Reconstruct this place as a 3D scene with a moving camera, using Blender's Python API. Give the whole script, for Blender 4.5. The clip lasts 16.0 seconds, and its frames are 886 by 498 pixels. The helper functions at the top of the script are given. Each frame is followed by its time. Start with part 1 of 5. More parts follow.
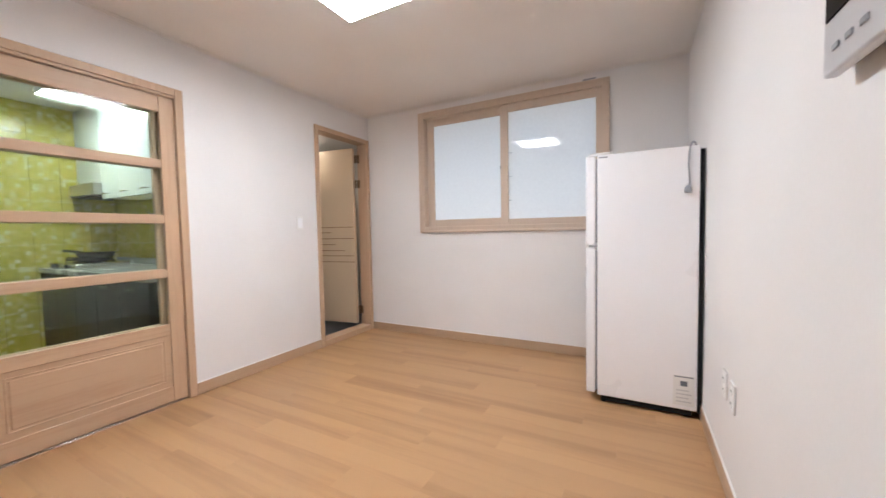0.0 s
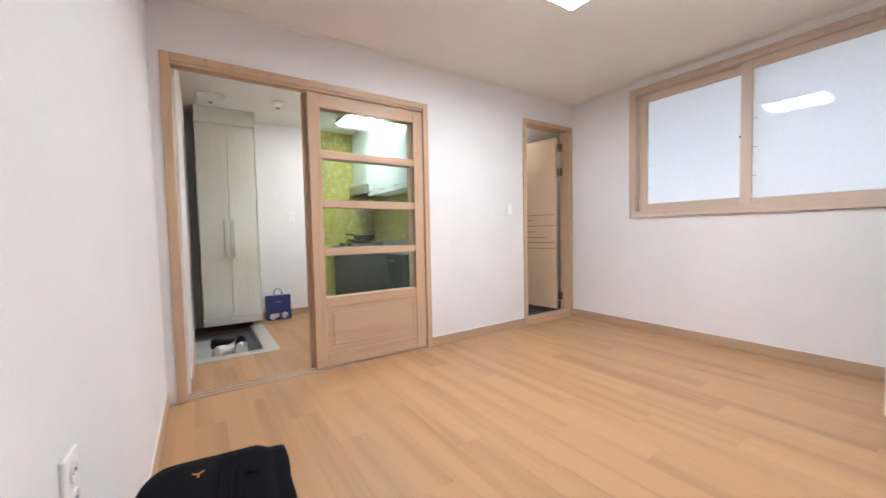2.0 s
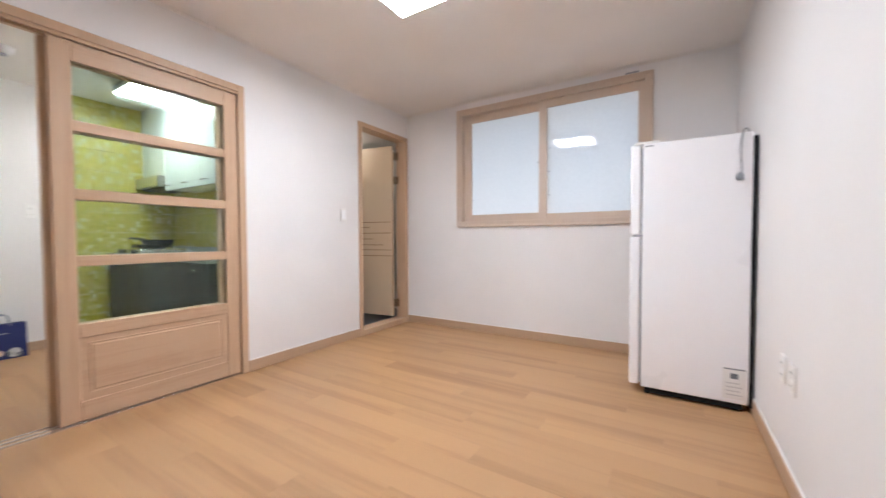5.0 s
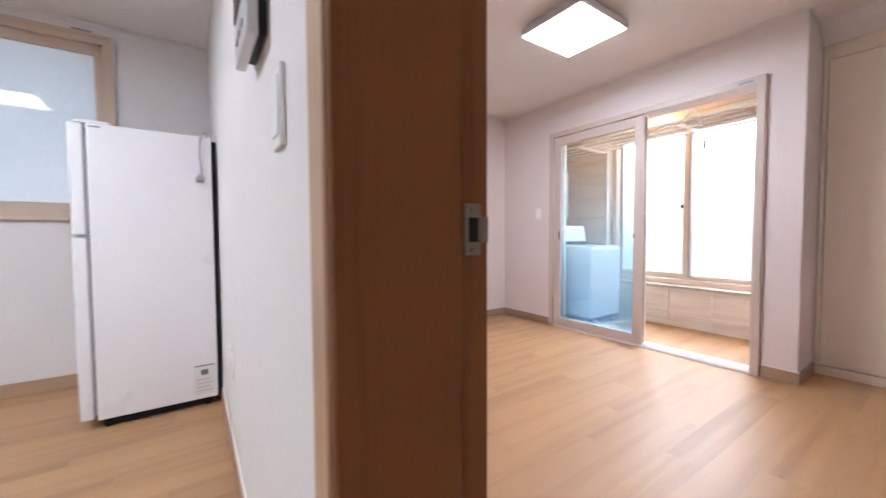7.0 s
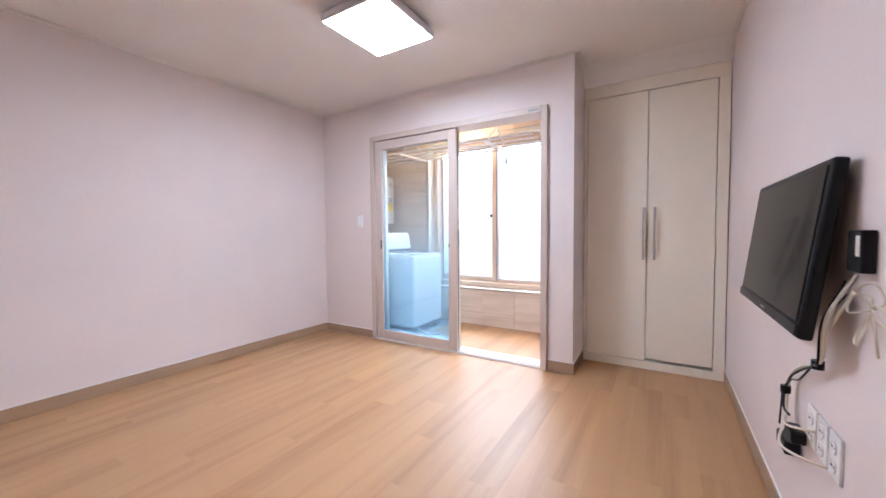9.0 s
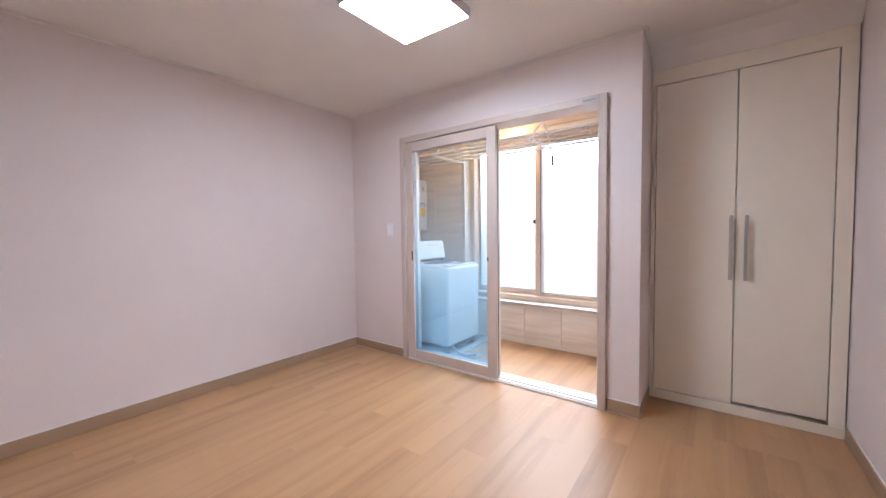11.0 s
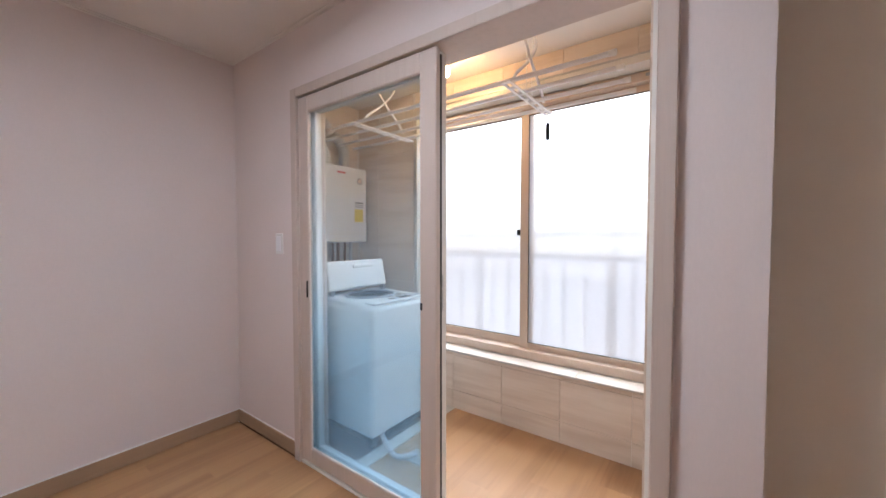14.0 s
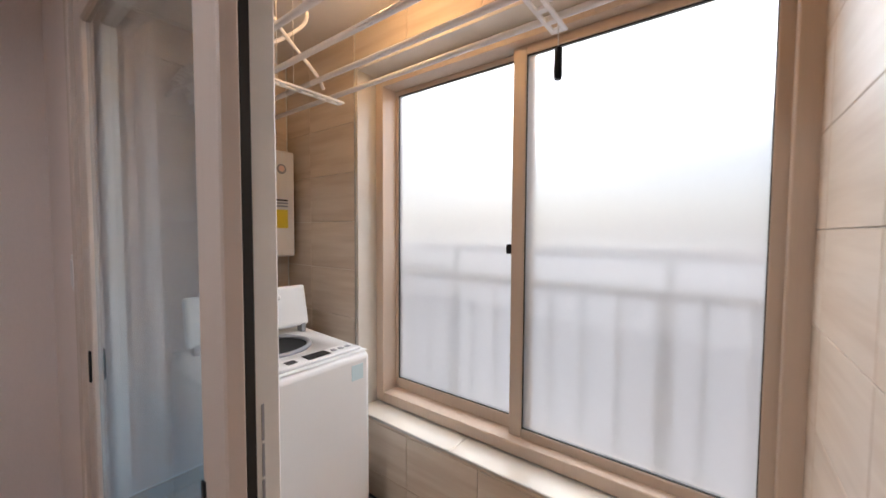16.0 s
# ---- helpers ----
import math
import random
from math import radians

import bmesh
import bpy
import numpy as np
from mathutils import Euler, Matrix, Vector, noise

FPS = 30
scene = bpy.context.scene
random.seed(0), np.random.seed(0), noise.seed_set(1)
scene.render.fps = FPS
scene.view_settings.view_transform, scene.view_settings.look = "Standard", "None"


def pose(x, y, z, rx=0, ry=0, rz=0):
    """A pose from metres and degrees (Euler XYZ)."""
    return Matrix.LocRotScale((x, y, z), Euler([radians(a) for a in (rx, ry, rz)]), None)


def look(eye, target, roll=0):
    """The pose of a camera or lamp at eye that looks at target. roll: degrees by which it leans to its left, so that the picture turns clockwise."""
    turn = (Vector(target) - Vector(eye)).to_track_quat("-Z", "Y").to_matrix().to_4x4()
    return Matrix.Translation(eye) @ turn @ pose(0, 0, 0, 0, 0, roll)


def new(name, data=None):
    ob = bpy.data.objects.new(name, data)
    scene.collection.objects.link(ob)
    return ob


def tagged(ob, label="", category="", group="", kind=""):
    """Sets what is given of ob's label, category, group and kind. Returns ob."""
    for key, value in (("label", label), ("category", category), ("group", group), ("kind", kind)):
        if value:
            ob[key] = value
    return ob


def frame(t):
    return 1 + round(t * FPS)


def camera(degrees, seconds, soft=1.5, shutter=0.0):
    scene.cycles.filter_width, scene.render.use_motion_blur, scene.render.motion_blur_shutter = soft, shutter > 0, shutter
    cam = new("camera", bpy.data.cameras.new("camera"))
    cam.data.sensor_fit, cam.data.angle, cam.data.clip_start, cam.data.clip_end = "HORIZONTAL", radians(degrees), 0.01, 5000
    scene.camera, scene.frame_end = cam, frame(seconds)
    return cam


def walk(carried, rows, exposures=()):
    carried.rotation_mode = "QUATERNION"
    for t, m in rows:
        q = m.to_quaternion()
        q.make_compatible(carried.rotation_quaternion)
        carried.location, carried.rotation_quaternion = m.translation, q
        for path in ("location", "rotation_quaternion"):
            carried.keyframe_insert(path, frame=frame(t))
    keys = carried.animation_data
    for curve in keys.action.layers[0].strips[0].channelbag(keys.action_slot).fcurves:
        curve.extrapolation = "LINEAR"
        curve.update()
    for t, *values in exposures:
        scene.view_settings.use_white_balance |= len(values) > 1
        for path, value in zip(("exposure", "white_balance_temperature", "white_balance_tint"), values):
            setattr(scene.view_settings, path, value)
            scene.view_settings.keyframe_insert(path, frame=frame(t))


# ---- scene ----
cam = camera(101.0, 16.0, shutter=0.3)
PATH = [
    (0, (1.864, 0.916, 1.105), (0.926, 2.68, 1.008), -1.1),
    (0.5, (1.847, 0.868, 1.043), (0.706, 2.508, 0.942), -1.1),
    (1, (1.848, 0.806, 1.016), (0.566, 2.337, 0.912), -1.0),
    (1.5, (1.818, 0.705, 0.991), (0.363, 2.074, 0.896), -1.1),
    (2, (1.844, 0.655, 0.993), (0.181, 1.762, 0.901), -1.2),
    (2.5, (1.867, 0.635, 1.015), (0.087, 1.542, 0.913), -0.9),
    (3, (1.869, 0.626, 0.986), (0.038, 1.426, 0.898), -1.0),
    (3.2, (1.878, 0.641, 0.988), (0.038, 1.419, 0.899), -1.0),
    (5.3, (1.793, 0.843, 0.979), (1.073, 2.707, 0.904), -0.1),
    (5.5, (1.823, 0.873, 0.991), (1.362, 2.817, 0.905), -0.0),
    (6, (1.881, 0.907, 0.987), (2.112, 2.892, 0.905), -0.2),
    (6.5, (1.967, 0.9, 0.988), (2.737, 2.744, 0.905), -0.0),
    (7, (2.068, 0.874, 0.989), (3.199, 2.522, 0.911), -0.3),
    (7.5, (2.166, 0.848, 0.977), (3.558, 2.283, 0.896), -0.4),
    (8, (2.213, 0.836, 0.97), (3.794, 2.058, 0.894), -0.5),
    (8.5, (2.269, 0.834, 1.022), (3.96, 1.896, 0.918), -0.5),
    (9, (2.43, 0.922, 1.081), (4.14, 1.955, 0.995), -0.5),
    (9.5, (2.491, 0.961, 1.13), (4.201, 1.995, 1.049), -0.4),
    (10, (2.559, 1.024, 1.169), (4.233, 2.114, 1.087), -0.3),
    (10.2, (2.595, 1.088, 1.19), (4.247, 2.211, 1.1), -0.6),
    (12.3, (3.153, 1.168, 1.179), (4.72, 2.409, 1.099), -0.2),
    (12.5, (3.243, 1.213, 1.169), (4.811, 2.451, 1.093), -0.0),
    (13, (3.488, 1.384, 1.204), (5.076, 2.596, 1.126), -0.1),
    (13.5, (3.779, 1.513, 1.225), (5.386, 2.701, 1.148), 0.0),
    (14, (4.111, 1.619, 1.259), (5.726, 2.797, 1.189), 0.0),
    (14.5, (4.38, 1.728, 1.284), (5.991, 2.912, 1.207), 0.2),
    (15, (4.658, 1.806, 1.27), (6.274, 2.983, 1.193), 0.2),
    (15.5, (4.906, 1.848, 1.301), (6.514, 3.035, 1.225), 0.2),
    (16, (5.056, 1.968, 1.355), (6.646, 3.178, 1.264), 0.3),
]
walk(cam, [(t, look(eye, target, roll)) for t, eye, target, roll in PATH], [(0, 0.86, 6250, 10), (1.5, 1.03, 6100, 10), (2, 1.08, 6050, 10), (3, 1.06, 6000, 10), (5.5, 0.95, 6050, 10), (6.5, 0.95, 5950, 10), (7, 0.82, 5750, 10), (7.5, 1.15, 5550, 10), (8, 1.24, 5450, 10), (8.5, 1.0, 5400, 10), (9, 0.9, 5400, 10), (9.5, 0.85, 5450, 10), (10.2, 0.72, 5500, 10), (12.5, 0.55, 5650, 10), (13, 0.50, 5700, 10), (13.5, 0.34, 5800, 10), (14, 0.1, 5850, 10), (15, -0.05, 6000, 10), (15.5, -0.22, 6080, 10), (16, -0.55, 6250, 10)])

# ---- light ----
world = bpy.data.worlds.new("world")
scene.world = world
world.use_nodes = True
sky = world.node_tree.nodes.new("ShaderNodeTexSky")
sky.sky_type, sky.sun_disc = "NISHITA", False
sky.sun_elevation, sky.sun_rotation = radians(50), radians(60)
sky.air_density, sky.dust_density = 1.0, 3.0
world.node_tree.links.new(sky.outputs[0], world.node_tree.nodes["Background"].inputs[0])
world.node_tree.nodes["Background"].inputs[1].default_value = 0.15

sun = new("sun", bpy.data.lights.new("sun", "SUN"))
sun.data.energy, sun.data.angle, sun.data.color = 1.2, radians(25), (1.0, 0.96, 0.9)
sun.matrix_world = look((8, 4, 9), (5.5, 2.6, 0))
skylight = new("skylight", bpy.data.lights.new("skylight", "AREA"))
skylight.data.shape, skylight.data.size, skylight.data.size_y, skylight.data.energy, skylight.data.color = "RECTANGLE", 5.0, 3.0, 340.0, (0.97, 0.98, 1.0)
skylight.matrix_world = look((8.4, 2.7, 3.6), (6.4, 2.7, 1.9))

LAMP_A, LAMP_B, LAMP_K, LAMP_BATH, LAMP_BULB = 38.0, 32.0, 27.0, 16.0, 100.0


# ---- materials ----
def shader(name):
    m = bpy.data.materials.new(name)
    m.use_nodes = True
    t = m.node_tree
    return m, t, t.nodes, t.links, t.nodes["Principled BSDF"]


def ramp(nodes, links, source, stops):
    r = nodes.new("ShaderNodeValToRGB")
    for i, (p, c) in enumerate(stops):
        e = r.color_ramp.elements[i] if i < 2 else r.color_ramp.elements.new(p)
        e.position, e.color = p, (*c, 1)
    links.new(source, r.inputs[0])
    return r.outputs[0]


def noise_tex(nodes, links, vector, scale, detail=3.0, rough=0.55):
    n = nodes.new("ShaderNodeTexNoise")
    n.inputs["Scale"].default_value, n.inputs["Detail"].default_value, n.inputs["Roughness"].default_value = scale, detail, rough
    links.new(vector, n.inputs["Vector"])
    return n.outputs[0]


def mapped(nodes, links, scale=(1, 1, 1), shuffle=0.0):
    """Object coordinates, stretched; shuffle shifts them from piece to piece."""
    co = nodes.new("ShaderNodeTexCoord")
    mp = nodes.new("ShaderNodeMapping")
    mp.inputs["Scale"].default_value = scale
    links.new(co.outputs["Object"], mp.inputs["Vector"])
    if shuffle:
        info = nodes.new("ShaderNodeObjectInfo")
        mul = nodes.new("ShaderNodeMath")
        mul.operation = "MULTIPLY"
        mul.inputs[1].default_value = shuffle
        links.new(info.outputs["Random"], mul.inputs[0])
        comb = nodes.new("ShaderNodeCombineXYZ")
        for i in range(3):
            links.new(mul.outputs[0], comb.inputs[i])
        links.new(comb.outputs[0], mp.inputs["Location"])
    return mp.outputs[0]


def bump(nodes, links, bsdf, height, strength, distance=0.002):
    b = nodes.new("ShaderNodeBump")
    b.inputs["Strength"].default_value, b.inputs["Distance"].default_value = strength, distance
    links.new(height, b.inputs["Height"])
    links.new(b.outputs[0], bsdf.inputs["Normal"])


def shade(c, f):
    return tuple(min(1.0, v * f) for v in c)


def plain(name, color, rough=0.5, metal=0.0, spread=0.05, fine=60.0, coarse=2.5, relief=0.05, coat=0.0, dirt=0.0):
    """Paint, plastic or metal with slight mottling at two scales."""
    m, t, n, l, b = shader(name)
    v = mapped(n, l)
    a, c = noise_tex(n, l, v, coarse), noise_tex(n, l, v, fine)
    mix = n.new("ShaderNodeMath")
    mix.operation = "MULTIPLY_ADD"
    mix.inputs[1].default_value = 0.35
    l.new(c, mix.inputs[0])
    l.new(a, mix.inputs[2])
    out = ramp(n, l, mix.outputs[0], ((0.35, shade(color, 1 - spread)), (0.95, shade(color, 1 + spread))))
    l.new(out, b.inputs["Base Color"])
    rg = n.new("ShaderNodeMapRange")
    rg.inputs[3].default_value, rg.inputs[4].default_value = max(0.02, rough - 0.06), min(1, rough + 0.08)
    l.new(a, rg.inputs[0])
    l.new(rg.outputs[0], b.inputs["Roughness"])
    b.inputs["Metallic"].default_value = metal
    b.inputs["Coat Weight"].default_value = coat
    b.inputs["Coat Roughness"].default_value = 0.05
    if relief:
        bump(n, l, b, c, relief, 0.001)
    return m


def wallpaper(name, color, spread=0.03):
    """Embossed paper: a woven relief, faint mottling and lengthwise drops."""
    m, t, n, l, b = shader(name)
    v = mapped(n, l)
    grain = noise_tex(n, l, mapped(n, l, (1, 1, 0.35)), 170.0, 4.0, 0.7)
    big = noise_tex(n, l, v, 1.3, 2.0)
    out = ramp(n, l, big, ((0.3, shade(color, 1 - spread)), (0.7, shade(color, 1 + spread))))
    mixc = n.new("ShaderNodeMix")
    mixc.data_type, mixc.blend_type = "RGBA", "MULTIPLY"
    mixc.inputs["Factor"].default_value = 0.25
    l.new(out, mixc.inputs["A"])
    l.new(ramp(n, l, grain, ((0.3, (0.86, 0.86, 0.86)), (0.7, (1, 1, 1)))), mixc.inputs["B"])
    l.new(mixc.outputs["Result"], b.inputs["Base Color"])
    b.inputs["Roughness"].default_value = 0.72
    bump(n, l, b, grain, 0.22, 0.0015)
    return m


def wood(name, light, dark, along=(14, 14, 0.9), rough=0.45, shuffle=0.0, relief=0.06, tint=0.12, coat=0.0, fleck=0.45):
    """Long grain by stretched noise, with fine pores; pieces differ a little in tone."""
    m, t, n, l, b = shader(name)
    v = mapped(n, l, along, shuffle)
    g1 = noise_tex(n, l, v, 1.0, 5.0, 0.6)
    fine = mapped(n, l, tuple(a * 6 for a in along), shuffle)
    g2 = noise_tex(n, l, fine, 1.0, 3.0, 0.7)
    big = noise_tex(n, l, mapped(n, l, tuple(a * 0.3 for a in along), shuffle), 1.0, 2.0)
    add = n.new("ShaderNodeMath")
    add.operation = "MULTIPLY_ADD"
    add.inputs[1].default_value = fleck
    l.new(g2, add.inputs[0])
    l.new(g1, add.inputs[2])
    add2 = n.new("ShaderNodeMath")
    add2.operation = "MULTIPLY_ADD"
    add2.inputs[1].default_value = 0.5
    l.new(big, add2.inputs[0])
    l.new(add.outputs[0], add2.inputs[2])
    mid = tuple((p + q) / 2 for p, q in zip(light, dark))
    out = ramp(n, l, add2.outputs[0], ((0.66, dark), (0.95, mid), (1.2, light)))
    for e, p in zip(n[-1].color_ramp.elements, (0.40 + fleck / 2, 0.58 + fleck / 2, 0.80 + fleck / 2)):
        e.position = p
    info = n.new("ShaderNodeObjectInfo")
    tone = ramp(n, l, info.outputs["Random"], ((0.0, (1 - tint,) * 3), (1.0, (1.0, 1.0, 1.0))))
    mixc = n.new("ShaderNodeMix")
    mixc.data_type, mixc.blend_type = "RGBA", "MULTIPLY"
    mixc.inputs["Factor"].default_value = 1.0
    l.new(out, mixc.inputs["A"])
    l.new(tone, mixc.inputs["B"])
    l.new(mixc.outputs["Result"], b.inputs["Base Color"])
    rg = n.new("ShaderNodeMapRange")
    rg.inputs[3].default_value, rg.inputs[4].default_value = rough - 0.05, rough + 0.1
    l.new(g2, rg.inputs[0])
    l.new(rg.outputs[0], b.inputs["Roughness"])
    b.inputs["Coat Weight"].default_value = coat
    b.inputs["Coat Roughness"].default_value = 0.2
    bump(n, l, b, g2, relief, 0.001)
    return m


def glass(name, color, rough=0.0):
    m, t, n, l, b = shader(name)
    b.inputs["Base Color"].default_value = (*color, 1)
    b.inputs["Transmission Weight"].default_value, b.inputs["Roughness"].default_value, b.inputs["IOR"].default_value = 1.0, rough, 1.45
    return m


def frosted(name, color, rough, veil):
    """Sheet glass with a frosted film: rough see-through, a share of scattered light, a smooth glossy face."""
    m, t, n, l, b = shader(name)
    v = mapped(n, l)
    b.inputs["Base Color"].default_value = (*color, 1)
    b.inputs["Transmission Weight"].default_value, b.inputs["IOR"].default_value = 1.0, 1.3
    rg = n.new("ShaderNodeMapRange")
    rg.inputs[3].default_value, rg.inputs[4].default_value = rough - 0.01, rough + 0.01
    l.new(noise_tex(n, l, v, 3.0), rg.inputs[0])
    l.new(rg.outputs[0], b.inputs["Roughness"])
    b.inputs["Coat Weight"].default_value, b.inputs["Coat Roughness"].default_value = 1.0, 0.01
    tr = n.new("ShaderNodeBsdfTranslucent")
    l.new(ramp(n, l, noise_tex(n, l, v, 40.0), ((0.3, shade(color, 0.95)), (0.7, color))), tr.inputs[0])
    gl = n.new("ShaderNodeBsdfGlossy")
    gl.inputs["Roughness"].default_value = 0.02
    fr = n.new("ShaderNodeFresnel")
    veiled = n.new("ShaderNodeMixShader")
    l.new(fr.outputs[0], veiled.inputs[0])
    l.new(tr.outputs[0], veiled.inputs[1])
    l.new(gl.outputs[0], veiled.inputs[2])
    mix = n.new("ShaderNodeMixShader")
    mix.inputs[0].default_value = veil
    l.new(b.outputs[0], mix.inputs[1])
    l.new(veiled.outputs[0], mix.inputs[2])
    l.new(mix.outputs[0], n["Material Output"].inputs[0])
    return m


def film_glass(name):
    """Clear glass under a blue protective film that fades with height."""
    m, t, n, l, b = shader(name)
    co = n.new("ShaderNodeTexCoord")
    sp = n.new("ShaderNodeSeparateXYZ")
    l.new(co.outputs["Object"], sp.inputs[0])
    rg = n.new("ShaderNodeMapRange")
    rg.inputs[1].default_value, rg.inputs[2].default_value = 0.0, 2.0
    l.new(sp.outputs[2], rg.inputs[0])
    l.new(ramp(n, l, rg.outputs[0], ((0.05, (0.38, 0.59, 0.76)), (0.95, (0.90, 0.95, 0.96)), (0.38, (0.56, 0.74, 0.84)), (0.58, (0.77, 0.87, 0.92)))), b.inputs["Base Color"])
    b.inputs["Transmission Weight"].default_value, b.inputs["Roughness"].default_value = 1.0, 0.0
    veil = n.new("ShaderNodeBsdfTranslucent")
    veil.inputs[0].default_value = (0.36, 0.56, 0.74, 1)
    cloud = n.new("ShaderNodeMath")
    cloud.operation = "MULTIPLY"
    l.new(ramp(n, l, rg.outputs[0], ((0.05, (0.16,) * 3), (0.85, (0.02,) * 3), (0.40, (0.10,) * 3), (0.55, (0.05,) * 3))), cloud.inputs[0])
    l.new(ramp(n, l, noise_tex(n, l, mapped(n, l), 2.5), ((0.3, (0.8,) * 3), (0.7, (1.0,) * 3))), cloud.inputs[1])
    mix = n.new("ShaderNodeMixShader")
    l.new(cloud.outputs[0], mix.inputs[0])
    l.new(b.outputs[0], mix.inputs[1])
    l.new(veil.outputs[0], mix.inputs[2])
    l.new(mix.outputs[0], n["Material Output"].inputs[0])
    return m


def glow(name, color, strength):
    m, t, n, l, b = shader(name)
    b.inputs["Base Color"].default_value = (0.9, 0.9, 0.9, 1)
    b.inputs["Emission Color"].default_value = (*color, 1)
    b.inputs["Emission Strength"].default_value = strength
    b.inputs["Roughness"].default_value = 0.3
    return m


def stone_tile(name, light, dark, along=(1.2, 14, 1.2), rough=0.3, shuffle=20.0):
    """Glazed wall tile with soft horizontal veins."""
    m, t, n, l, b = shader(name)
    g = noise_tex(n, l, mapped(n, l, along, shuffle), 1.0, 4.0, 0.6)
    l.new(ramp(n, l, g, ((0.3, dark), (0.62, light))), b.inputs["Base Color"])
    b.inputs["Roughness"].default_value = rough
    bump(n, l, b, noise_tex(n, l, mapped(n, l), 8.0), 0.03, 0.002)
    return m


def mosaic(name):
    """Printed yellow-green kitchen tile: small squares of several greens and creams."""
    m, t, n, l, b = shader(name)
    v = mapped(n, l, (1, 1, 1), 7.0)
    sn = n.new("ShaderNodeVectorMath")
    sn.operation = "SNAP"
    sn.inputs[1].default_value = (0.034, 0.034, 0.034)
    l.new(v, sn.inputs[0])
    wn = n.new("ShaderNodeTexWhiteNoise")
    l.new(sn.outputs[0], wn.inputs["Vector"])
    out = ramp(n, l, wn.outputs[0], ((0.0, (0.44, 0.39, 0.05)), (0.45, (0.51, 0.45, 0.10)), (0.75, (0.56, 0.46, 0.10)), (0.97, (0.64, 0.60, 0.36))))
    l.new(out, b.inputs["Base Color"])
    b.inputs["Roughness"].default_value = 0.2
    bump(n, l, b, wn.outputs[0], 0.05, 0.001)
    return m


PAPER = wallpaper("living_wallpaper", (0.80, 0.775, 0.765))
PINK = wallpaper("pink_wallpaper", (0.785, 0.695, 0.67))
CEIL = wallpaper("ceiling_paper", (0.83, 0.785, 0.745))
TRIM_WHITE = plain("moulding_paint", (0.78, 0.72, 0.68), 0.5)
CAULK = plain("caulk", (0.82, 0.8, 0.78), 0.5)
TAN = wood("tan_door_wood", (0.57, 0.385, 0.248), (0.48, 0.303, 0.188), (30, 30, 1.6), 0.42, 5.0, 0.05, 0.05)
TAN_H = wood("tan_door_wood_level", (0.57, 0.385, 0.248), (0.48, 0.303, 0.188), (30, 1.6, 30), 0.42, 5.0, 0.05, 0.05)
# a browner tan, with the shade of the doorway reveal darkened into it
JAMB_SHADED = wood("shaded_jamb_wood", (0.215, 0.086, 0.034), (0.150, 0.057, 0.022), (34, 34, 1.1), 0.5, 0.0, 0.05, 0.02)
BASE = wood("baseboard_wood", (0.50, 0.34, 0.22), (0.42, 0.28, 0.18), (2, 2, 30), 0.45, 5.0, 0.04, 0.05)
BASE_B = wood("bedroom_baseboard_wood", (0.41, 0.275, 0.17), (0.355, 0.235, 0.14), (2, 2, 30), 0.5, 5.0, 0.04, 0.05)
PLANK = wood("laminate_planks", (0.50, 0.288, 0.136), (0.335, 0.175, 0.077), (0.55, 11, 11), 0.40, 37.0, 0.03, 0.11, 0.0, 0.30)
SUB = plain("floor_screed", (0.14, 0.09, 0.06), 0.9)
SASH = wood("window_profile_foil", (0.60, 0.475, 0.375), (0.55, 0.43, 0.335), (40, 40, 2), 0.4, 3.0, 0.03, 0.03)
SASH_B = wood("balcony_profile_foil", (0.60, 0.50, 0.44), (0.55, 0.45, 0.39), (40, 40, 2), 0.4, 3.0, 0.03, 0.03)
PVC = plain("white_pvc", (0.80, 0.78, 0.75), 0.35)
GASKET = plain("black_rubber", (0.02, 0.018, 0.016), 0.6)
WHITE = plain("white_enamel", (0.90, 0.89, 0.91), 0.28, spread=0.02, coat=0.3)
WASHER = plain("washer_white", (0.84, 0.84, 0.84), 0.3, spread=0.015, coat=0.3)
PLASTIC = plain("white_plastic", (0.82, 0.80, 0.78), 0.35, spread=0.02)
CREAM = plain("cream_laminate", (0.88, 0.80, 0.67), 0.35, spread=0.02, fine=20, relief=0.02)
CREAM_DOOR = plain("cream_door_laminate", (0.70, 0.64, 0.54), 0.35, spread=0.02, relief=0.02)
BATH_DOOR = plain("beige_door_laminate", (0.64, 0.48, 0.32), 0.3, spread=0.02, relief=0.02)
SHOE_CAB = wood("pale_cabinet_foil", (0.70, 0.67, 0.60), (0.65, 0.615, 0.545), (40, 40, 1.5), 0.4, 3.0, 0.03, 0.02)
CHROME = plain("brushed_steel", (0.62, 0.60, 0.58), 0.22, 1.0)
SILVER = plain("silver_plastic", (0.62, 0.61, 0.62), 0.35, 0.3)
STEEL = plain("satin_steel", (0.5, 0.48, 0.45), 0.38, 1.0)
DULL = plain("dull_steel", (0.20, 0.165, 0.135), 0.45, 0.6)
BRASS = plain("dark_brass", (0.24, 0.16, 0.10), 0.4, 1.0)
BLACK = plain("black_plastic", (0.018, 0.018, 0.02), 0.35, spread=0.2)
SCREEN = plain("screen_glass", (0.008, 0.008, 0.009), 0.07, spread=0.1, relief=0)
DARK = plain("dark_void", (0.01, 0.01, 0.01), 0.9)
FABRIC = plain("black_nylon", (0.005, 0.005, 0.007), 0.9, spread=0.3, fine=300, relief=0.4)
FABRIC2 = plain("black_webbing", (0.003, 0.003, 0.004), 0.85, spread=0.3, fine=400, relief=0.4)
ORANGE = plain("orange_badge", (0.75, 0.30, 0.05), 0.4)
NAVY = plain("navy_paper", (0.018, 0.028, 0.13), 0.45, spread=0.1)
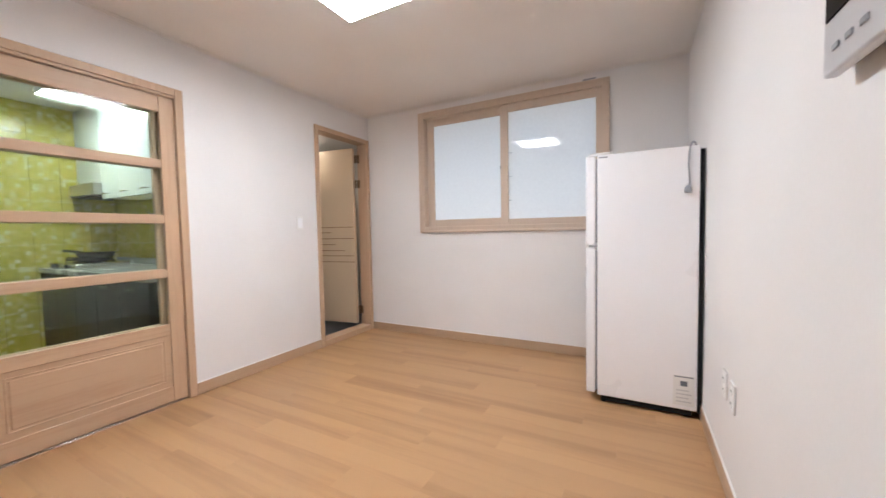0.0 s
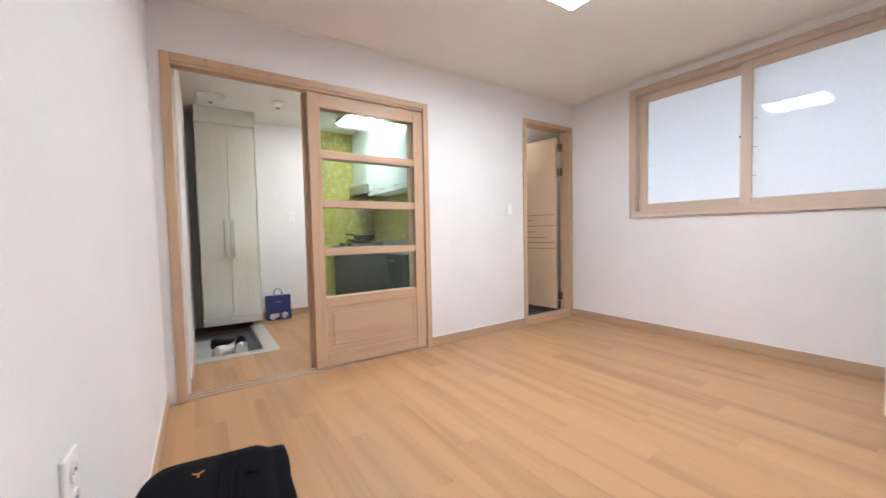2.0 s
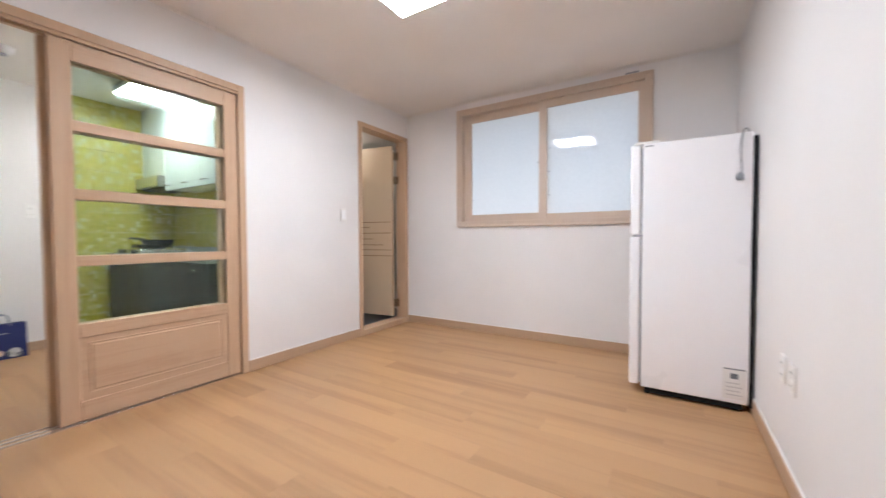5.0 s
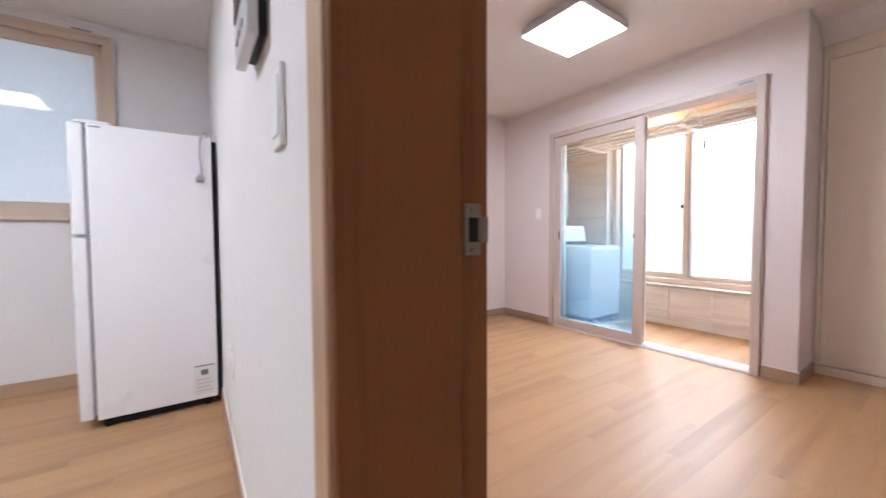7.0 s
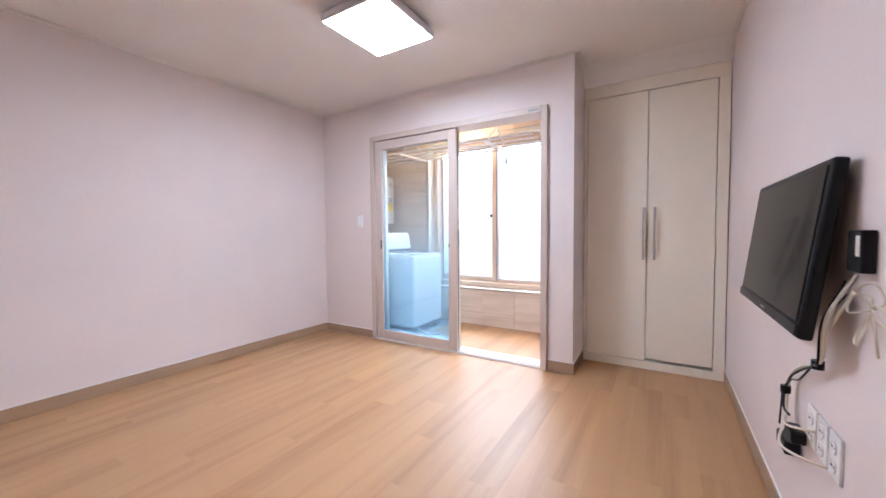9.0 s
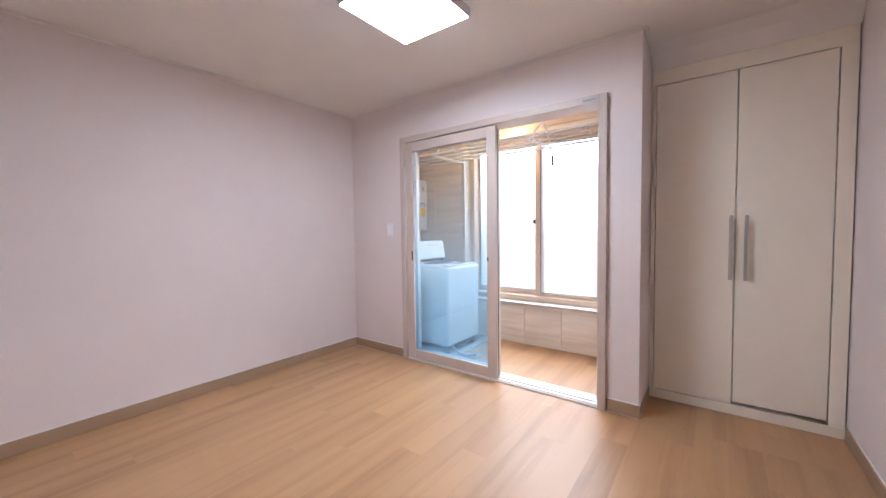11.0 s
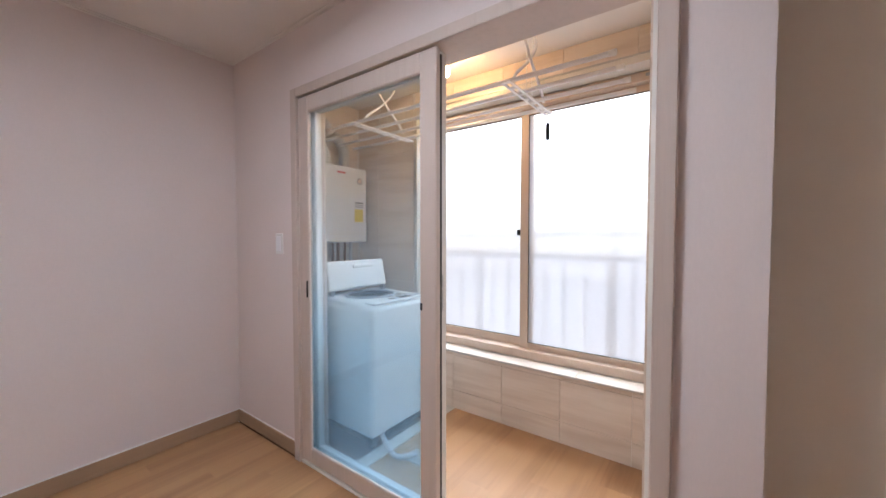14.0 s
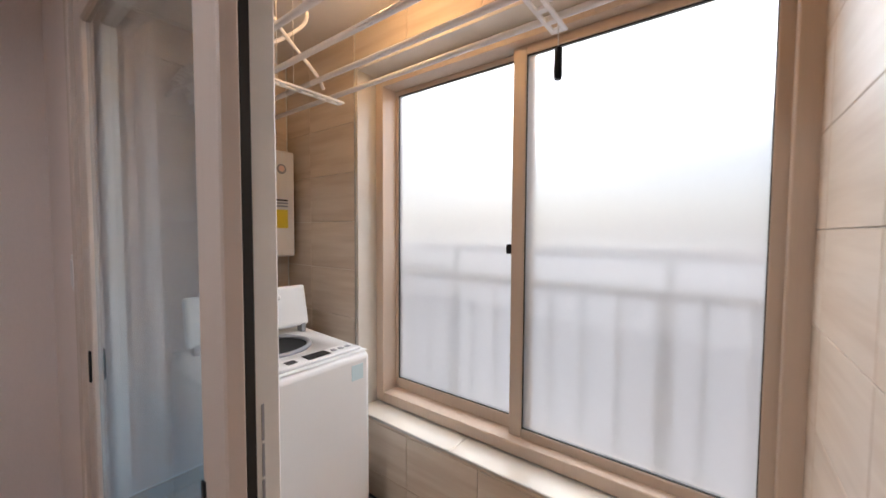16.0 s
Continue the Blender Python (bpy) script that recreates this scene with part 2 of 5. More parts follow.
PINKISH = plain("pale_print", (0.85, 0.62, 0.55), 0.5)
SHOE_WHITE = plain("white_leather", (0.72, 0.72, 0.72), 0.5)
SHOE_GREY = plain("grey_mesh", (0.16, 0.17, 0.2), 0.7)
GRANITE = plain("grey_stone", (0.45, 0.44, 0.43), 0.35, spread=0.12, fine=90)
DARK_TILE = stone_tile("dark_floor_tile", (0.075, 0.08, 0.09), (0.05, 0.055, 0.065), (6, 6, 6), 0.3)
BATH_TILE = stone_tile("bath_wall_tile", (0.6, 0.55, 0.47), (0.52, 0.47, 0.4), (3, 3, 3), 0.25)
TILE = stone_tile("beige_wall_tile", (0.72, 0.615, 0.51), (0.58, 0.46, 0.355))
SILL = stone_tile("cream_sill_tile", (0.74, 0.70, 0.63), (0.68, 0.63, 0.56), (3, 3, 3), 0.2)
GROUT = plain("tile_grout", (0.78, 0.75, 0.70), 0.9)
GREEN = mosaic("yellow_green_tile")
KITCHEN_WHITE = plain("gloss_white_front", (0.74, 0.78, 0.80), 0.12, spread=0.02, relief=0, coat=0.3)
KITCHEN_DARK = plain("gloss_dark_front", (0.015, 0.022, 0.026), 0.2, spread=0.1, relief=0)
for m in (FABRIC, FABRIC2, KITCHEN_DARK, SCREEN, BLACK, JAMB_SHADED):
    m.node_tree.nodes["Principled BSDF"].inputs["Specular IOR Level"].default_value = 0.12
SCREEN.node_tree.nodes["Principled BSDF"].inputs["Specular IOR Level"].default_value = 0.04
WORKTOP = plain("grey_worktop", (0.42, 0.43, 0.42), 0.25, spread=0.12, fine=120)
GLASS = glass("clear_glass", (0.80, 0.89, 0.84))
GLASS.node_tree.nodes["Principled BSDF"].inputs["IOR"].default_value = 1.3
BLUE_GLASS = film_glass("blue_film_glass")
GLASS_O = glass("balcony_clear_glass", (0.96, 0.98, 0.98))
FROST_A = frosted("frosted_blue_glass", (0.93, 0.945, 0.93), 0.5, 0.75)
FROST_B = frosted("frosted_white_glass", (0.96, 0.955, 0.955), 0.34, 0.15)
LIT_A = glow("living_lamp_diffuser", (0.94, 0.97, 1.0), LAMP_A)
LIT_B = glow("bedroom_lamp_diffuser", (0.95, 0.97, 1.0), LAMP_B)
LIT_K = glow("kitchen_lamp_diffuser", (1.0, 0.98, 0.93), LAMP_K)
LIT_BATH = glow("bath_lamp_diffuser", (1.0, 0.97, 0.9), LAMP_BATH)
LIT_BULB = glow("balcony_bulb_glass", (1.0, 0.58, 0.25), LAMP_BULB)
LAMP_RIM = plain("lamp_rim", (0.62, 0.60, 0.60), 0.4)
YELLOW = plain("yellow_label", (0.80, 0.62, 0.05), 0.5)
RED = plain("red_mark", (0.6, 0.06, 0.08), 0.5)
GREY = plain("grey_print", (0.32, 0.33, 0.36), 0.5)
FOIL = plain("aluminium_flue", (0.66, 0.66, 0.66), 0.35, 0.6)
COPPER = plain("copper_pipe", (0.3, 0.17, 0.1), 0.45, 1.0)
CABLE_W = plain("ivory_cable", (0.72, 0.66, 0.55), 0.5)
GROUND = plain("pale_concrete", (0.68, 0.64, 0.61), 0.9, spread=0.15, fine=3, coarse=0.2)
RAIL = plain("grey_railing_paint", (0.36, 0.355, 0.36), 0.5)


# ---- mesh helpers ----
BASES = {}


def box(bm, lo, hi, bevel=0.0, seg=1, rot=None, about=None):
    """A box between two corners, its edges rounded, turned by a matrix about a point."""
    vs = [bm.verts.new((x, y, z)) for x in (lo[0], hi[0]) for y in (lo[1], hi[1]) for z in (lo[2], hi[2])]
    fs = [bm.faces.new([vs[i] for i in q]) for q in ((0, 1, 3, 2), (4, 6, 7, 5), (0, 4, 5, 1), (2, 3, 7, 6), (0, 2, 6, 4), (1, 5, 7, 3))]
    geom = set(vs)
    if bevel > 0:
        es = list({e for f in fs for e in f.edges})
        out = bmesh.ops.bevel(bm, geom=es, offset=bevel, segments=seg, profile=0.5, affect="EDGES")
        geom = set(out["verts"]) | {v for v in vs if v.is_valid}
        if seg > 1:
            for f in out["faces"]:
                f.smooth = True
    if rot is not None:
        c = Vector(about)
        for v in geom:
            v.co = c + rot @ (v.co - c)
    return bm


def boxes(items, bevel=0.0, seg=1):
    bm = bmesh.new()
    for lo, hi in items:
        box(bm, lo, hi, bevel, seg)
    return bm


def one(lo, hi, bevel=0.0, seg=1, rot=None, about=None):
    return box(bmesh.new(), lo, hi, bevel, seg, rot, about)


def tube(points, r, seg=10, bm=None, closed=False, ends=True, radii=None):
    """A round tube swept along a line of points."""
    bm = bm or bmesh.new()
    ps = [Vector(p) for p in points]
    rings, n = [], len(ps)
    side = None
    for i, p in enumerate(ps):
        d = (ps[(i + 1) % n] if (closed or i + 1 < n) else p) - (ps[i - 1] if (closed or i) else p)
        d.normalize()
        if side is None:
            side = d.orthogonal().normalized()
        side = (side - d * side.dot(d)).normalized()
        up = d.cross(side)
        q = radii[i] if radii else r
        rings.append([bm.verts.new(p + q * (math.cos(a) * side + math.sin(a) * up)) for a in (2 * math.pi * k / seg for k in range(seg))])
    for i in range(n if closed else n - 1):
        a, b = rings[i], rings[(i + 1) % n]
        for k in range(seg):
            f = bm.faces.new((a[k], a[(k + 1) % seg], b[(k + 1) % seg], b[k]))
            f.smooth = True
    if ends and not closed:
        bm.faces.new(rings[0][::-1])
        bm.faces.new(rings[-1])
    return bm


def curve_points(ctrl, steps=8):
    """Catmull-Rom points through the control points."""
    c = [Vector(p) for p in ctrl]
    c = [2 * c[0] - c[1]] + c + [2 * c[-1] - c[-2]]
    out = []
    for i in range(1, len(c) - 2):
        a, b, d, e = c[i - 1:i + 3]
        for s in range(steps):
            t = s / steps
            out.append(0.5 * (2 * b + (d - a) * t + (2 * a - 5 * b + 4 * d - e) * t * t + (3 * b - a - 3 * d + e) * t ** 3))
    return out + [c[-2]]


def lathe(profile, centre, seg=24, axis="z"):
    """A turned body from (radius, height) pairs."""
    bm = bmesh.new()
    cx, cy, cz = centre
    rings = []
    for r, h in profile:
        ring = []
        for k in range(seg):
            a = 2 * math.pi * k / seg
            u, v = r * math.cos(a), r * math.sin(a)
            ring.append(bm.verts.new({"z": (cx + u, cy + v, cz + h), "x": (cx + h, cy + u, cz + v), "y": (cx + u, cy + h, cz + v)}[axis]))
        rings.append(ring)
    for a, b in zip(rings, rings[1:]):
        for k in range(seg):
            f = bm.faces.new((a[k], a[(k + 1) % seg], b[(k + 1) % seg], b[k]))
            f.smooth = True
    bm.faces.new(rings[0][::-1])
    bm.faces.new(rings[-1])
    bmesh.ops.recalc_face_normals(bm, faces=bm.faces[:])
    return bm


def link(name, bm, material):
    me = bpy.data.meshes.new(name)
    bmesh.ops.recalc_face_normals(bm, faces=bm.faces[:])
    bm.to_mesh(me)
    bm.free()
    me.materials.append(material)
    return new(name, me)


def thing(name, base, label, category, group="", kind=""):
    ob = new(name)
    ob.location = base
    ob.empty_display_size = 0.1
    BASES[ob] = Vector(base)
    return tagged(ob, label, category, group, kind)


def part(name, bm, material, parent, label=""):
    ob = link(name, bm, material)
    ob.parent = parent
    if parent in BASES:
        ob.matrix_parent_inverse = Matrix.Translation(-BASES[parent])
    return tagged(ob, label)


def solo(name, bm, material, label, category, group="", kind=""):
    return tagged(link(name, bm, material), label, category, group, kind)


def wall(name, axis, p0, p1, a0, a1, z0, z1, holes, front, back, label, edge=None):
    """A wall across axis between planes p0 and p1, from a0 to a1 along the other; holes are (a, a, z, z). front: the face at p1."""
    us = sorted({a0, a1, *[min(max(h[i], a0), a1) for h in holes for i in (0, 1)]})
    zs = sorted({z0, z1, *[min(max(h[i], z0), z1) for h in holes for i in (2, 3)]})
    full = {(i, j) for i in range(len(us) - 1) for j in range(len(zs) - 1)
            if not any(h[0] - 1e-6 <= us[i] and us[i + 1] <= h[1] + 1e-6 and h[2] - 1e-6 <= zs[j] and zs[j + 1] <= h[3] + 1e-6 for h in holes)}
    bm, seen = bmesh.new(), {}

    def v(p, u, z):
        co = (p, u, z) if axis == "x" else (u, p, z)
        if co not in seen:
            seen[co] = bm.verts.new(co)
        return seen[co]

    for i, j in full:
        u0, u1, w0, w1 = us[i], us[i + 1], zs[j], zs[j + 1]
        bm.faces.new((v(p0, u0, w0), v(p0, u1, w0), v(p0, u1, w1), v(p0, u0, w1))).material_index = 1
        bm.faces.new((v(p1, u0, w0), v(p1, u1, w0), v(p1, u1, w1), v(p1, u0, w1))).material_index = 0
        for di, dj, q in ((-1, 0, (u0, w0, u0, w1)), (1, 0, (u1, w0, u1, w1)), (0, -1, (u0, w0, u1, w0)), (0, 1, (u0, w1, u1, w1))):
            if (i + di, j + dj) not in full:
                bm.faces.new((v(p0, q[0], q[1]), v(p0, q[2], q[3]), v(p1, q[2], q[3]), v(p1, q[0], q[1]))).material_index = 2
    ob = link(name, bm, front)
    ob.data.materials.append(back)
    ob.data.materials.append(edge or front)
    return tagged(ob, label, "wall", kind="structure")


def slab(axis, p, a, b):
    """Corners of a box given as spans on the wall's axis, along it and upward."""
    return ((p[0], a[0], b[0]), (p[1], a[1], b[1])) if axis == "x" else ((a[0], p[0], b[0]), (a[1], p[1], b[1]))


def casing(axis, p, a0, a1, z0, z1, w, bottom=True, bevel=0.003):
    """The four (or three) bars of a frame as one mesh each: left, right, top, bottom; butt-jointed."""
    out = [one(*slab(axis, p, (a0, a0 + w), (z0, z1)), bevel), one(*slab(axis, p, (a1 - w, a1), (z0, z1)), bevel),
           one(*slab(axis, p, (a0 + w + 0.0005, a1 - w - 0.0005), (z1 - w, z1)), bevel)]
    if bottom:
        out.append(one(*slab(axis, p, (a0 + w + 0.0005, a1 - w - 0.0005), (z0, z0 + w)), bevel))
    return out


# ---- setting ----
XL, XR, YF, YL, YB, H = -0.835, 2.20, 0.49, 0.455, 4.23, 2.40
XB, XW, YN, YP, WB = 2.40, 5.28, 4.19, 1.50, 0.528
BX0, BX1, BY0, BY1, HB = 5.46, 6.29, 1.765, 4.12, 2.36
KX, KY0, KY1, HK = -2.98, 0.57, 2.72, 2.33

floor = solo("floor", boxes([((-3.1, 0.4, -0.16), (-2.66, 4.9, -0.0125)), ((-2.66, 1.19, -0.16), (-1.58, 4.9, -0.0125)), ((-1.58, 0.4, -0.16), (6.9, 4.9, -0.0125)),
                             ((-2.66, 0.4, -0.16), (-1.58, 1.19, -0.08))]), SUB, "wooden laminate floor running through all rooms", "floor", kind="structure")

wall("wall_west", "x", XL - 0.12, XL, 0.40, YB, -0.01, 2.46, [(0.51, 2.29, -1, 2.057), (3.455, 4.215, -1, 2.13)], PAPER, PAPER, "white wallpapered wall with kitchen and bathroom doorways")
wall("wall_north", "y", YB, YB + 0.14, -1.0, 2.3, -0.01, 2.46, [(-0.13, 1.64, 1.115, 2.30)], PAPER, PAPER, "white wallpapered wall with a frosted window")
wall("wall_south", "y", YL - 0.12, YL, XL - 0.12, XB, -0.01, 2.46, [], PAPER, PAPER, "plain white wallpapered wall")
wall("wall_south_bedroom", "y", YL - 0.12, WB, XB, 6.3, -0.01, 2.46, [], PINK, PINK, "pale pink wallpapered wall behind the television")
wall("wall_divider", "x", XR, XB, YL, YB + 0.14, -0.01, 2.46, [(YL - 0.01, 1.285, -1, 2.08)], PINK, PAPER, "wall between living room and bedroom", PAPER)
wall("wall_bedroom_north", "y", YN, YN + 0.12, XB, XW, -0.01, 2.46, [], PINK, PINK, "pale pink wallpapered bedroom wall")
wall("wall_bedroom_east", "x", XW, BX0, YP, YN + 0.12, -0.01, 2.46, [(1.72, 3.46, -1, 2.03)], GROUT, PINK, "pale pink wall with the balcony doorway", PINK)
wall("wall_closet_side", "y", YP, BY0, BX0, 6.56, -0.01, 2.46, [], GROUT, PINK, "short wall between closet and balcony", PINK)
wall("wall_closet_back", "x", 6.22, 6.30, YF, YP, -0.01, 2.46, [], PINK, PINK, "wall behind the closet")
wall("wall_balcony_east", "x", BX1 + 0.008, BX1 + 0.27, BY0, BY1 + 0.2, -0.1, 2.46, [(BY0 - 0.1, 3.465, 0.425, 2.205)], GROUT, GROUT, "tiled balcony wall around the window")
wall("wall_balcony_north", "y", BY1 + 0.008, BY1 + 0.2, BX0, BX1 + 0.008, -0.1, 2.46, [], GROUT, GROUT, "tiled end wall of the balcony")
wall("wall_kitchen_back", "x", KX - 0.12, KX, 0.4, KY1 + 0.1, -0.1, 2.46, [], PAPER, PAPER, "white wall at the back of the kitchen")
wall("wall_kitchen_south", "y", KY0 - 0.17, KY0, KX, XL - 0.12, -0.1, 2.46, [(-2.62, -2.18, -1, 2.02)], PAPER, PAPER, "white entrance wall with the front doorway")
wall("wall_kitchen_north", "y", KY1, KY1 + 0.12, KX, XL - 0.12, -0.1, 2.46, [], PAPER, PAPER, "kitchen wall behind the worktop")
wall("wall_bath_west", "x", -2.35, -2.25, KY1 + 0.12, 4.9, -0.1, 2.46, [], BATH_TILE, BATH_TILE, "tiled bathroom wall")
wall("wall_bath_north", "y", 4.8, 4.9, -2.25, -0.95, -0.1, 2.46, [], BATH_TILE, BATH_TILE, "tiled bathroom wall")
wall("wall_bath_east", "x", -1.0, -0.96, 4.24, 4.8, -0.1, 2.46, [], BATH_TILE, BATH_TILE, "tiled bathroom wall")

for nm, lo, hi, lb in (("ceiling_living", (XL - 0.1, YF - 0.1, H), (XR + 0.1, YB + 0.1, H + 0.06), "pale papered living room ceiling"),
                       ("ceiling_bedroom", (XB - 0.1, YF - 0.1, H), (6.4, YN + 0.1, H + 0.06), "pale papered bedroom ceiling"),
                       ("ceiling_kitchen", (KX - 0.1, 0.4, HK), (XL - 0.101, KY1 + 0.1, HK + 0.06), "pale kitchen ceiling"),
                       ("ceiling_bathroom", (-2.35, KY1 + 0.1, 2.2), (XL - 0.101, 4.9, 2.26), "white bathroom ceiling"),
                       ("ceiling_balcony", (BX0 - 0.02, BY0 - 0.05, HB), (BX1 + 0.2, BY1 + 0.1, HB + 0.03), "cream balcony ceiling")):
    solo(nm, one(lo, hi), CEIL, lb, "ceiling", kind="structure")
solo("roof", one((-3.3, 0.2, 2.47), (6.9, 5.0, 2.55)), SUB, "flat roof slab over the flat", "roof", kind="structure")


def moulding(name, axis, p, s, a0, a1, material, z=H, w=0.026, h=0.015):
    """A small stepped cornice strip under the ceiling; s: the way into the room."""
    bm = bmesh.new()
    lo, hi = sorted((p, p + s * w))
    box(bm, *slab(axis, (lo, hi), (a0, a1), (z - h * 0.45, z - 0.001)), 0.003)
    lo, hi = sorted((p, p + s * w * 0.45))
    box(bm, *slab(axis, (lo, hi), (a0, a1), (z - h, z - h * 0.45)), 0.003)
    solo(name, bm, material, "pale cornice strip along the ceiling", "cornice", "cornices", "structure")


for ax, p, s, a0, a1 in (("x", XL, 1, YL, YB), ("y", YB, -1, XL, XR), ("x", XR, -1, YL, YB), ("y", YL, 1, XL, XR)):
    moulding("cornice", ax, p, s, a0, a1, CEIL)
for ax, p, s, a0, a1 in (("y", YN, -1, XB, XW), ("x", XW, -1, YP, YN), ("x", XB, 1, WB, YN), ("y", WB, 1, XB, 5.56), ("y", YP, -1, XW, 5.56)):
    moulding("cornice", ax, p, s, a0, a1, CEIL)


def baseboard(axis, p, s, a0, a1, material, h=0.08, group="baseboards"):
    t = thing("baseboard", (p, a0, 0) if axis == "x" else (a0, p, 0), "thin wooden baseboard with a white sealant bead on top", "baseboard", group, "structure")
    lo, hi = sorted((p, p + s * 0.011))
    part("board", one(*slab(axis, (lo, hi), (a0, a1), (0.0, h)), 0.002), material, t)
    lo, hi = sorted((p, p + s * 0.007))
    part("sealant_bead", one(*slab(axis, (lo, hi), (a0, a1), (h, h + 0.007)), 0.002), CAULK, t)


baseboard("x", XL, 1, 2.306, 3.438, BASE)
baseboard("y", YB, -1, -0.82, 2.19, BASE)
baseboard("x", XR, -1, 1.335, YB, BASE)
baseboard("y", YL, 1, XL + 0.001, 2.19, BASE)
baseboard("y", YN, -1, XB, XW, BASE_B)
baseboard("x", XW, -1, 3.490, YN, BASE_B)
baseboard("x", XW, -1, YP - 0.011, 1.690, BASE_B)
baseboard("y", YP, -1, XW, 5.65, BASE_B)
baseboard("y", WB, 1, 3.2, 5.65, BASE_B)
baseboard("x", XB, 1, 1.34, YN, BASE_B)
baseboard("x", KX, 1, 1.21, 2.1, BASE)
baseboard("y", KY0, 1, -2.18, -1.0, BASE)


# ---- sliding kitchen door ----
def panel_leaf(parent, x0, x1, y0, y1):
    """A four-light sliding leaf with a moulded lower panel."""
    leaf = part("sliding_leaf", one((x0, y0, 0.012), (x1, y0 + 0.085, 2.005), 0.003), TAN, parent)
    part("stile", one((x0, y1 - 0.085, 0.012), (x1, y1, 2.005), 0.003), TAN, leaf)
    a, b = y0 + 0.0855, y1 - 0.0855
    for z0, z1 in ((1.905, 2.005), (1.545, 1.602), (1.190, 1.247), (0.837, 0.893), (0.455, 0.53), (0.012, 0.115)):
        part("rail", one((x0 + 0.002, a, z0), (x1 - 0.002, b, z1), 0.003), TAN_H, leaf)
    xm = (x0 + x1) / 2
    for z0, z1 in ((0.53, 0.837), (0.893, 1.190), (1.247, 1.545), (1.602, 1.905)):
        pane = part("glass_pane", one((xm - 0.0025, a, z0), (xm + 0.0025, b, z1)), GLASS, leaf)
        pane.visible_shadow = False
    bm = one((xm - 0.008, a, 0.115), (xm + 0.008, b, 0.455))
    box(bm, (xm - 0.013, a + 0.05, 0.165), (xm + 0.013, b - 0.05, 0.412), 0.005, 2)
    part("lower_panel", bm, TAN_H, leaf)
    ring = bmesh.new()
    for lo, hi in (((a + 0.035, 0.150), (b - 0.035, 0.156)), ((a + 0.035, 0.420), (b - 0.035, 0.426)), ((a + 0.035, 0.156), (a + 0.041, 0.420)), ((b - 0.041, 0.156), (b - 0.035, 0.420))):
        box(ring, (x1 - 0.014, lo[0], lo[1]), (x1 - 0.006, hi[0], hi[1]), 0.002)
    part("moulding", ring, TAN_H, leaf)


door = thing("door_1", (XL, 1.4, 0), "half-open tan wooden sliding door with four glass lights", "sliding door", kind="structure")
for bm in casing("x", (XL - 0.125, XL + 0.014), 0.506, 2.304, 0.0, 2.072, 0.048, False):
    part("door_frame", bm, TAN, door)
for lo, hi in (((XL - 0.002, 0.554, 2.006), (XL + 0.006, 2.256, 2.0238)), ((XL - 0.054, 0.554, 2.006), (XL - 0.048, 2.256, 2.0238))):
    part("head_stop", one(lo, hi, 0.002), TAN_H, door)
panel_leaf(door, XL - 0.044, XL - 0.010, 1.325, 2.255)
panel_leaf(door, XL - 0.098, XL - 0.064, 1.300, 2.230)
for y in (XL - 0.104, XL - 0.058, XL - 0.014):
    part("floor_track", one((y, 0.554, 0.0005), (y + 0.008, 2.256, 0.006), 0.001), CHROME, door)
part("threshold", one((XL - 0.125, 0.554, -0.01), (XL, 2.256, 0.0012)), BASE, door)

# ---- bathroom door ----
door = thing("door_2", (XL, 3.8, 0), "open cream bathroom door in a tan wooden frame", "door", kind="structure")
for bm in casing("x", (XL - 0.125, XL + 0.014), 3.44, 4.225, 0.0, 2.14, 0.045, False):
    part("door_frame", bm, TAN, door)
part("threshold", one((XL - 0.125, 3.486, -0.01), (XL + 0.016, 4.179, 0.055), 0.004), TAN_H, door)
turn = Matrix.Rotation(radians(8), 3, "Z")
hinge = (-0.975, 4.165, 0)
bm = one((-1.665, 4.125, 0.065), (-0.985, 4.165, 2.06), 0.004, 2, turn, hinge)
leaf = part("leaf", bm, BATH_DOOR, door)
# flat dark strips paint the shade of the leaf's grooves
bm = bmesh.new()
for x0, x1, z in ((-1.64, -1.0, 1.17), (-1.50, -1.30, 1.11), (-1.64, -1.0, 1.04), (-1.45, -1.25, 0.97), (-1.64, -1.5, 0.90), (-1.64, -1.0, 0.84), (-1.45, -1.12, 0.90), (-1.64, -1.0, 0.77)):
    box(bm, (x0, 4.1235, z), (x1, 4.126, z + 0.006), 0, 1, turn, hinge)
part("groove", bm, JAMB_SHADED, leaf)
for z in (0.22, 1.66, 1.94):
    bm = tube([(-0.968, 4.158, z - 0.045), (-0.968, 4.158, z + 0.045)], 0.009, 10)
    box(bm, (-0.962, 4.172, z - 0.045), (-0.925, 4.1775, z + 0.045), 0.001)
    box(bm, (-1.005, 4.163, z - 0.045), (-0.970, 4.169, z + 0.045), 0.001)
    part("hinge", bm, BRASS, door, "dark brass hinge")
solo("bathroom_floor", one((-2.25, KY1 + 0.12, -0.03), (-0.962, 4.8, -0.002)), DARK_TILE, "dark tiled bathroom floor", "floor", kind="structure")
lamp = thing("bathroom_ceiling_lamp", (-1.6, 3.9, 2.2), "round white bathroom ceiling lamp", "ceiling lamp")
part("base", lathe([(0.13, -0.02), (0.13, 0.0)], (-1.6, 3.9, 2.2)), PLASTIC, lamp)
part("diffuser", lathe([(0.06, -0.07), (0.11, -0.055), (0.125, -0.02)], (-1.6, 3.9, 2.2)), LIT_BATH, lamp)


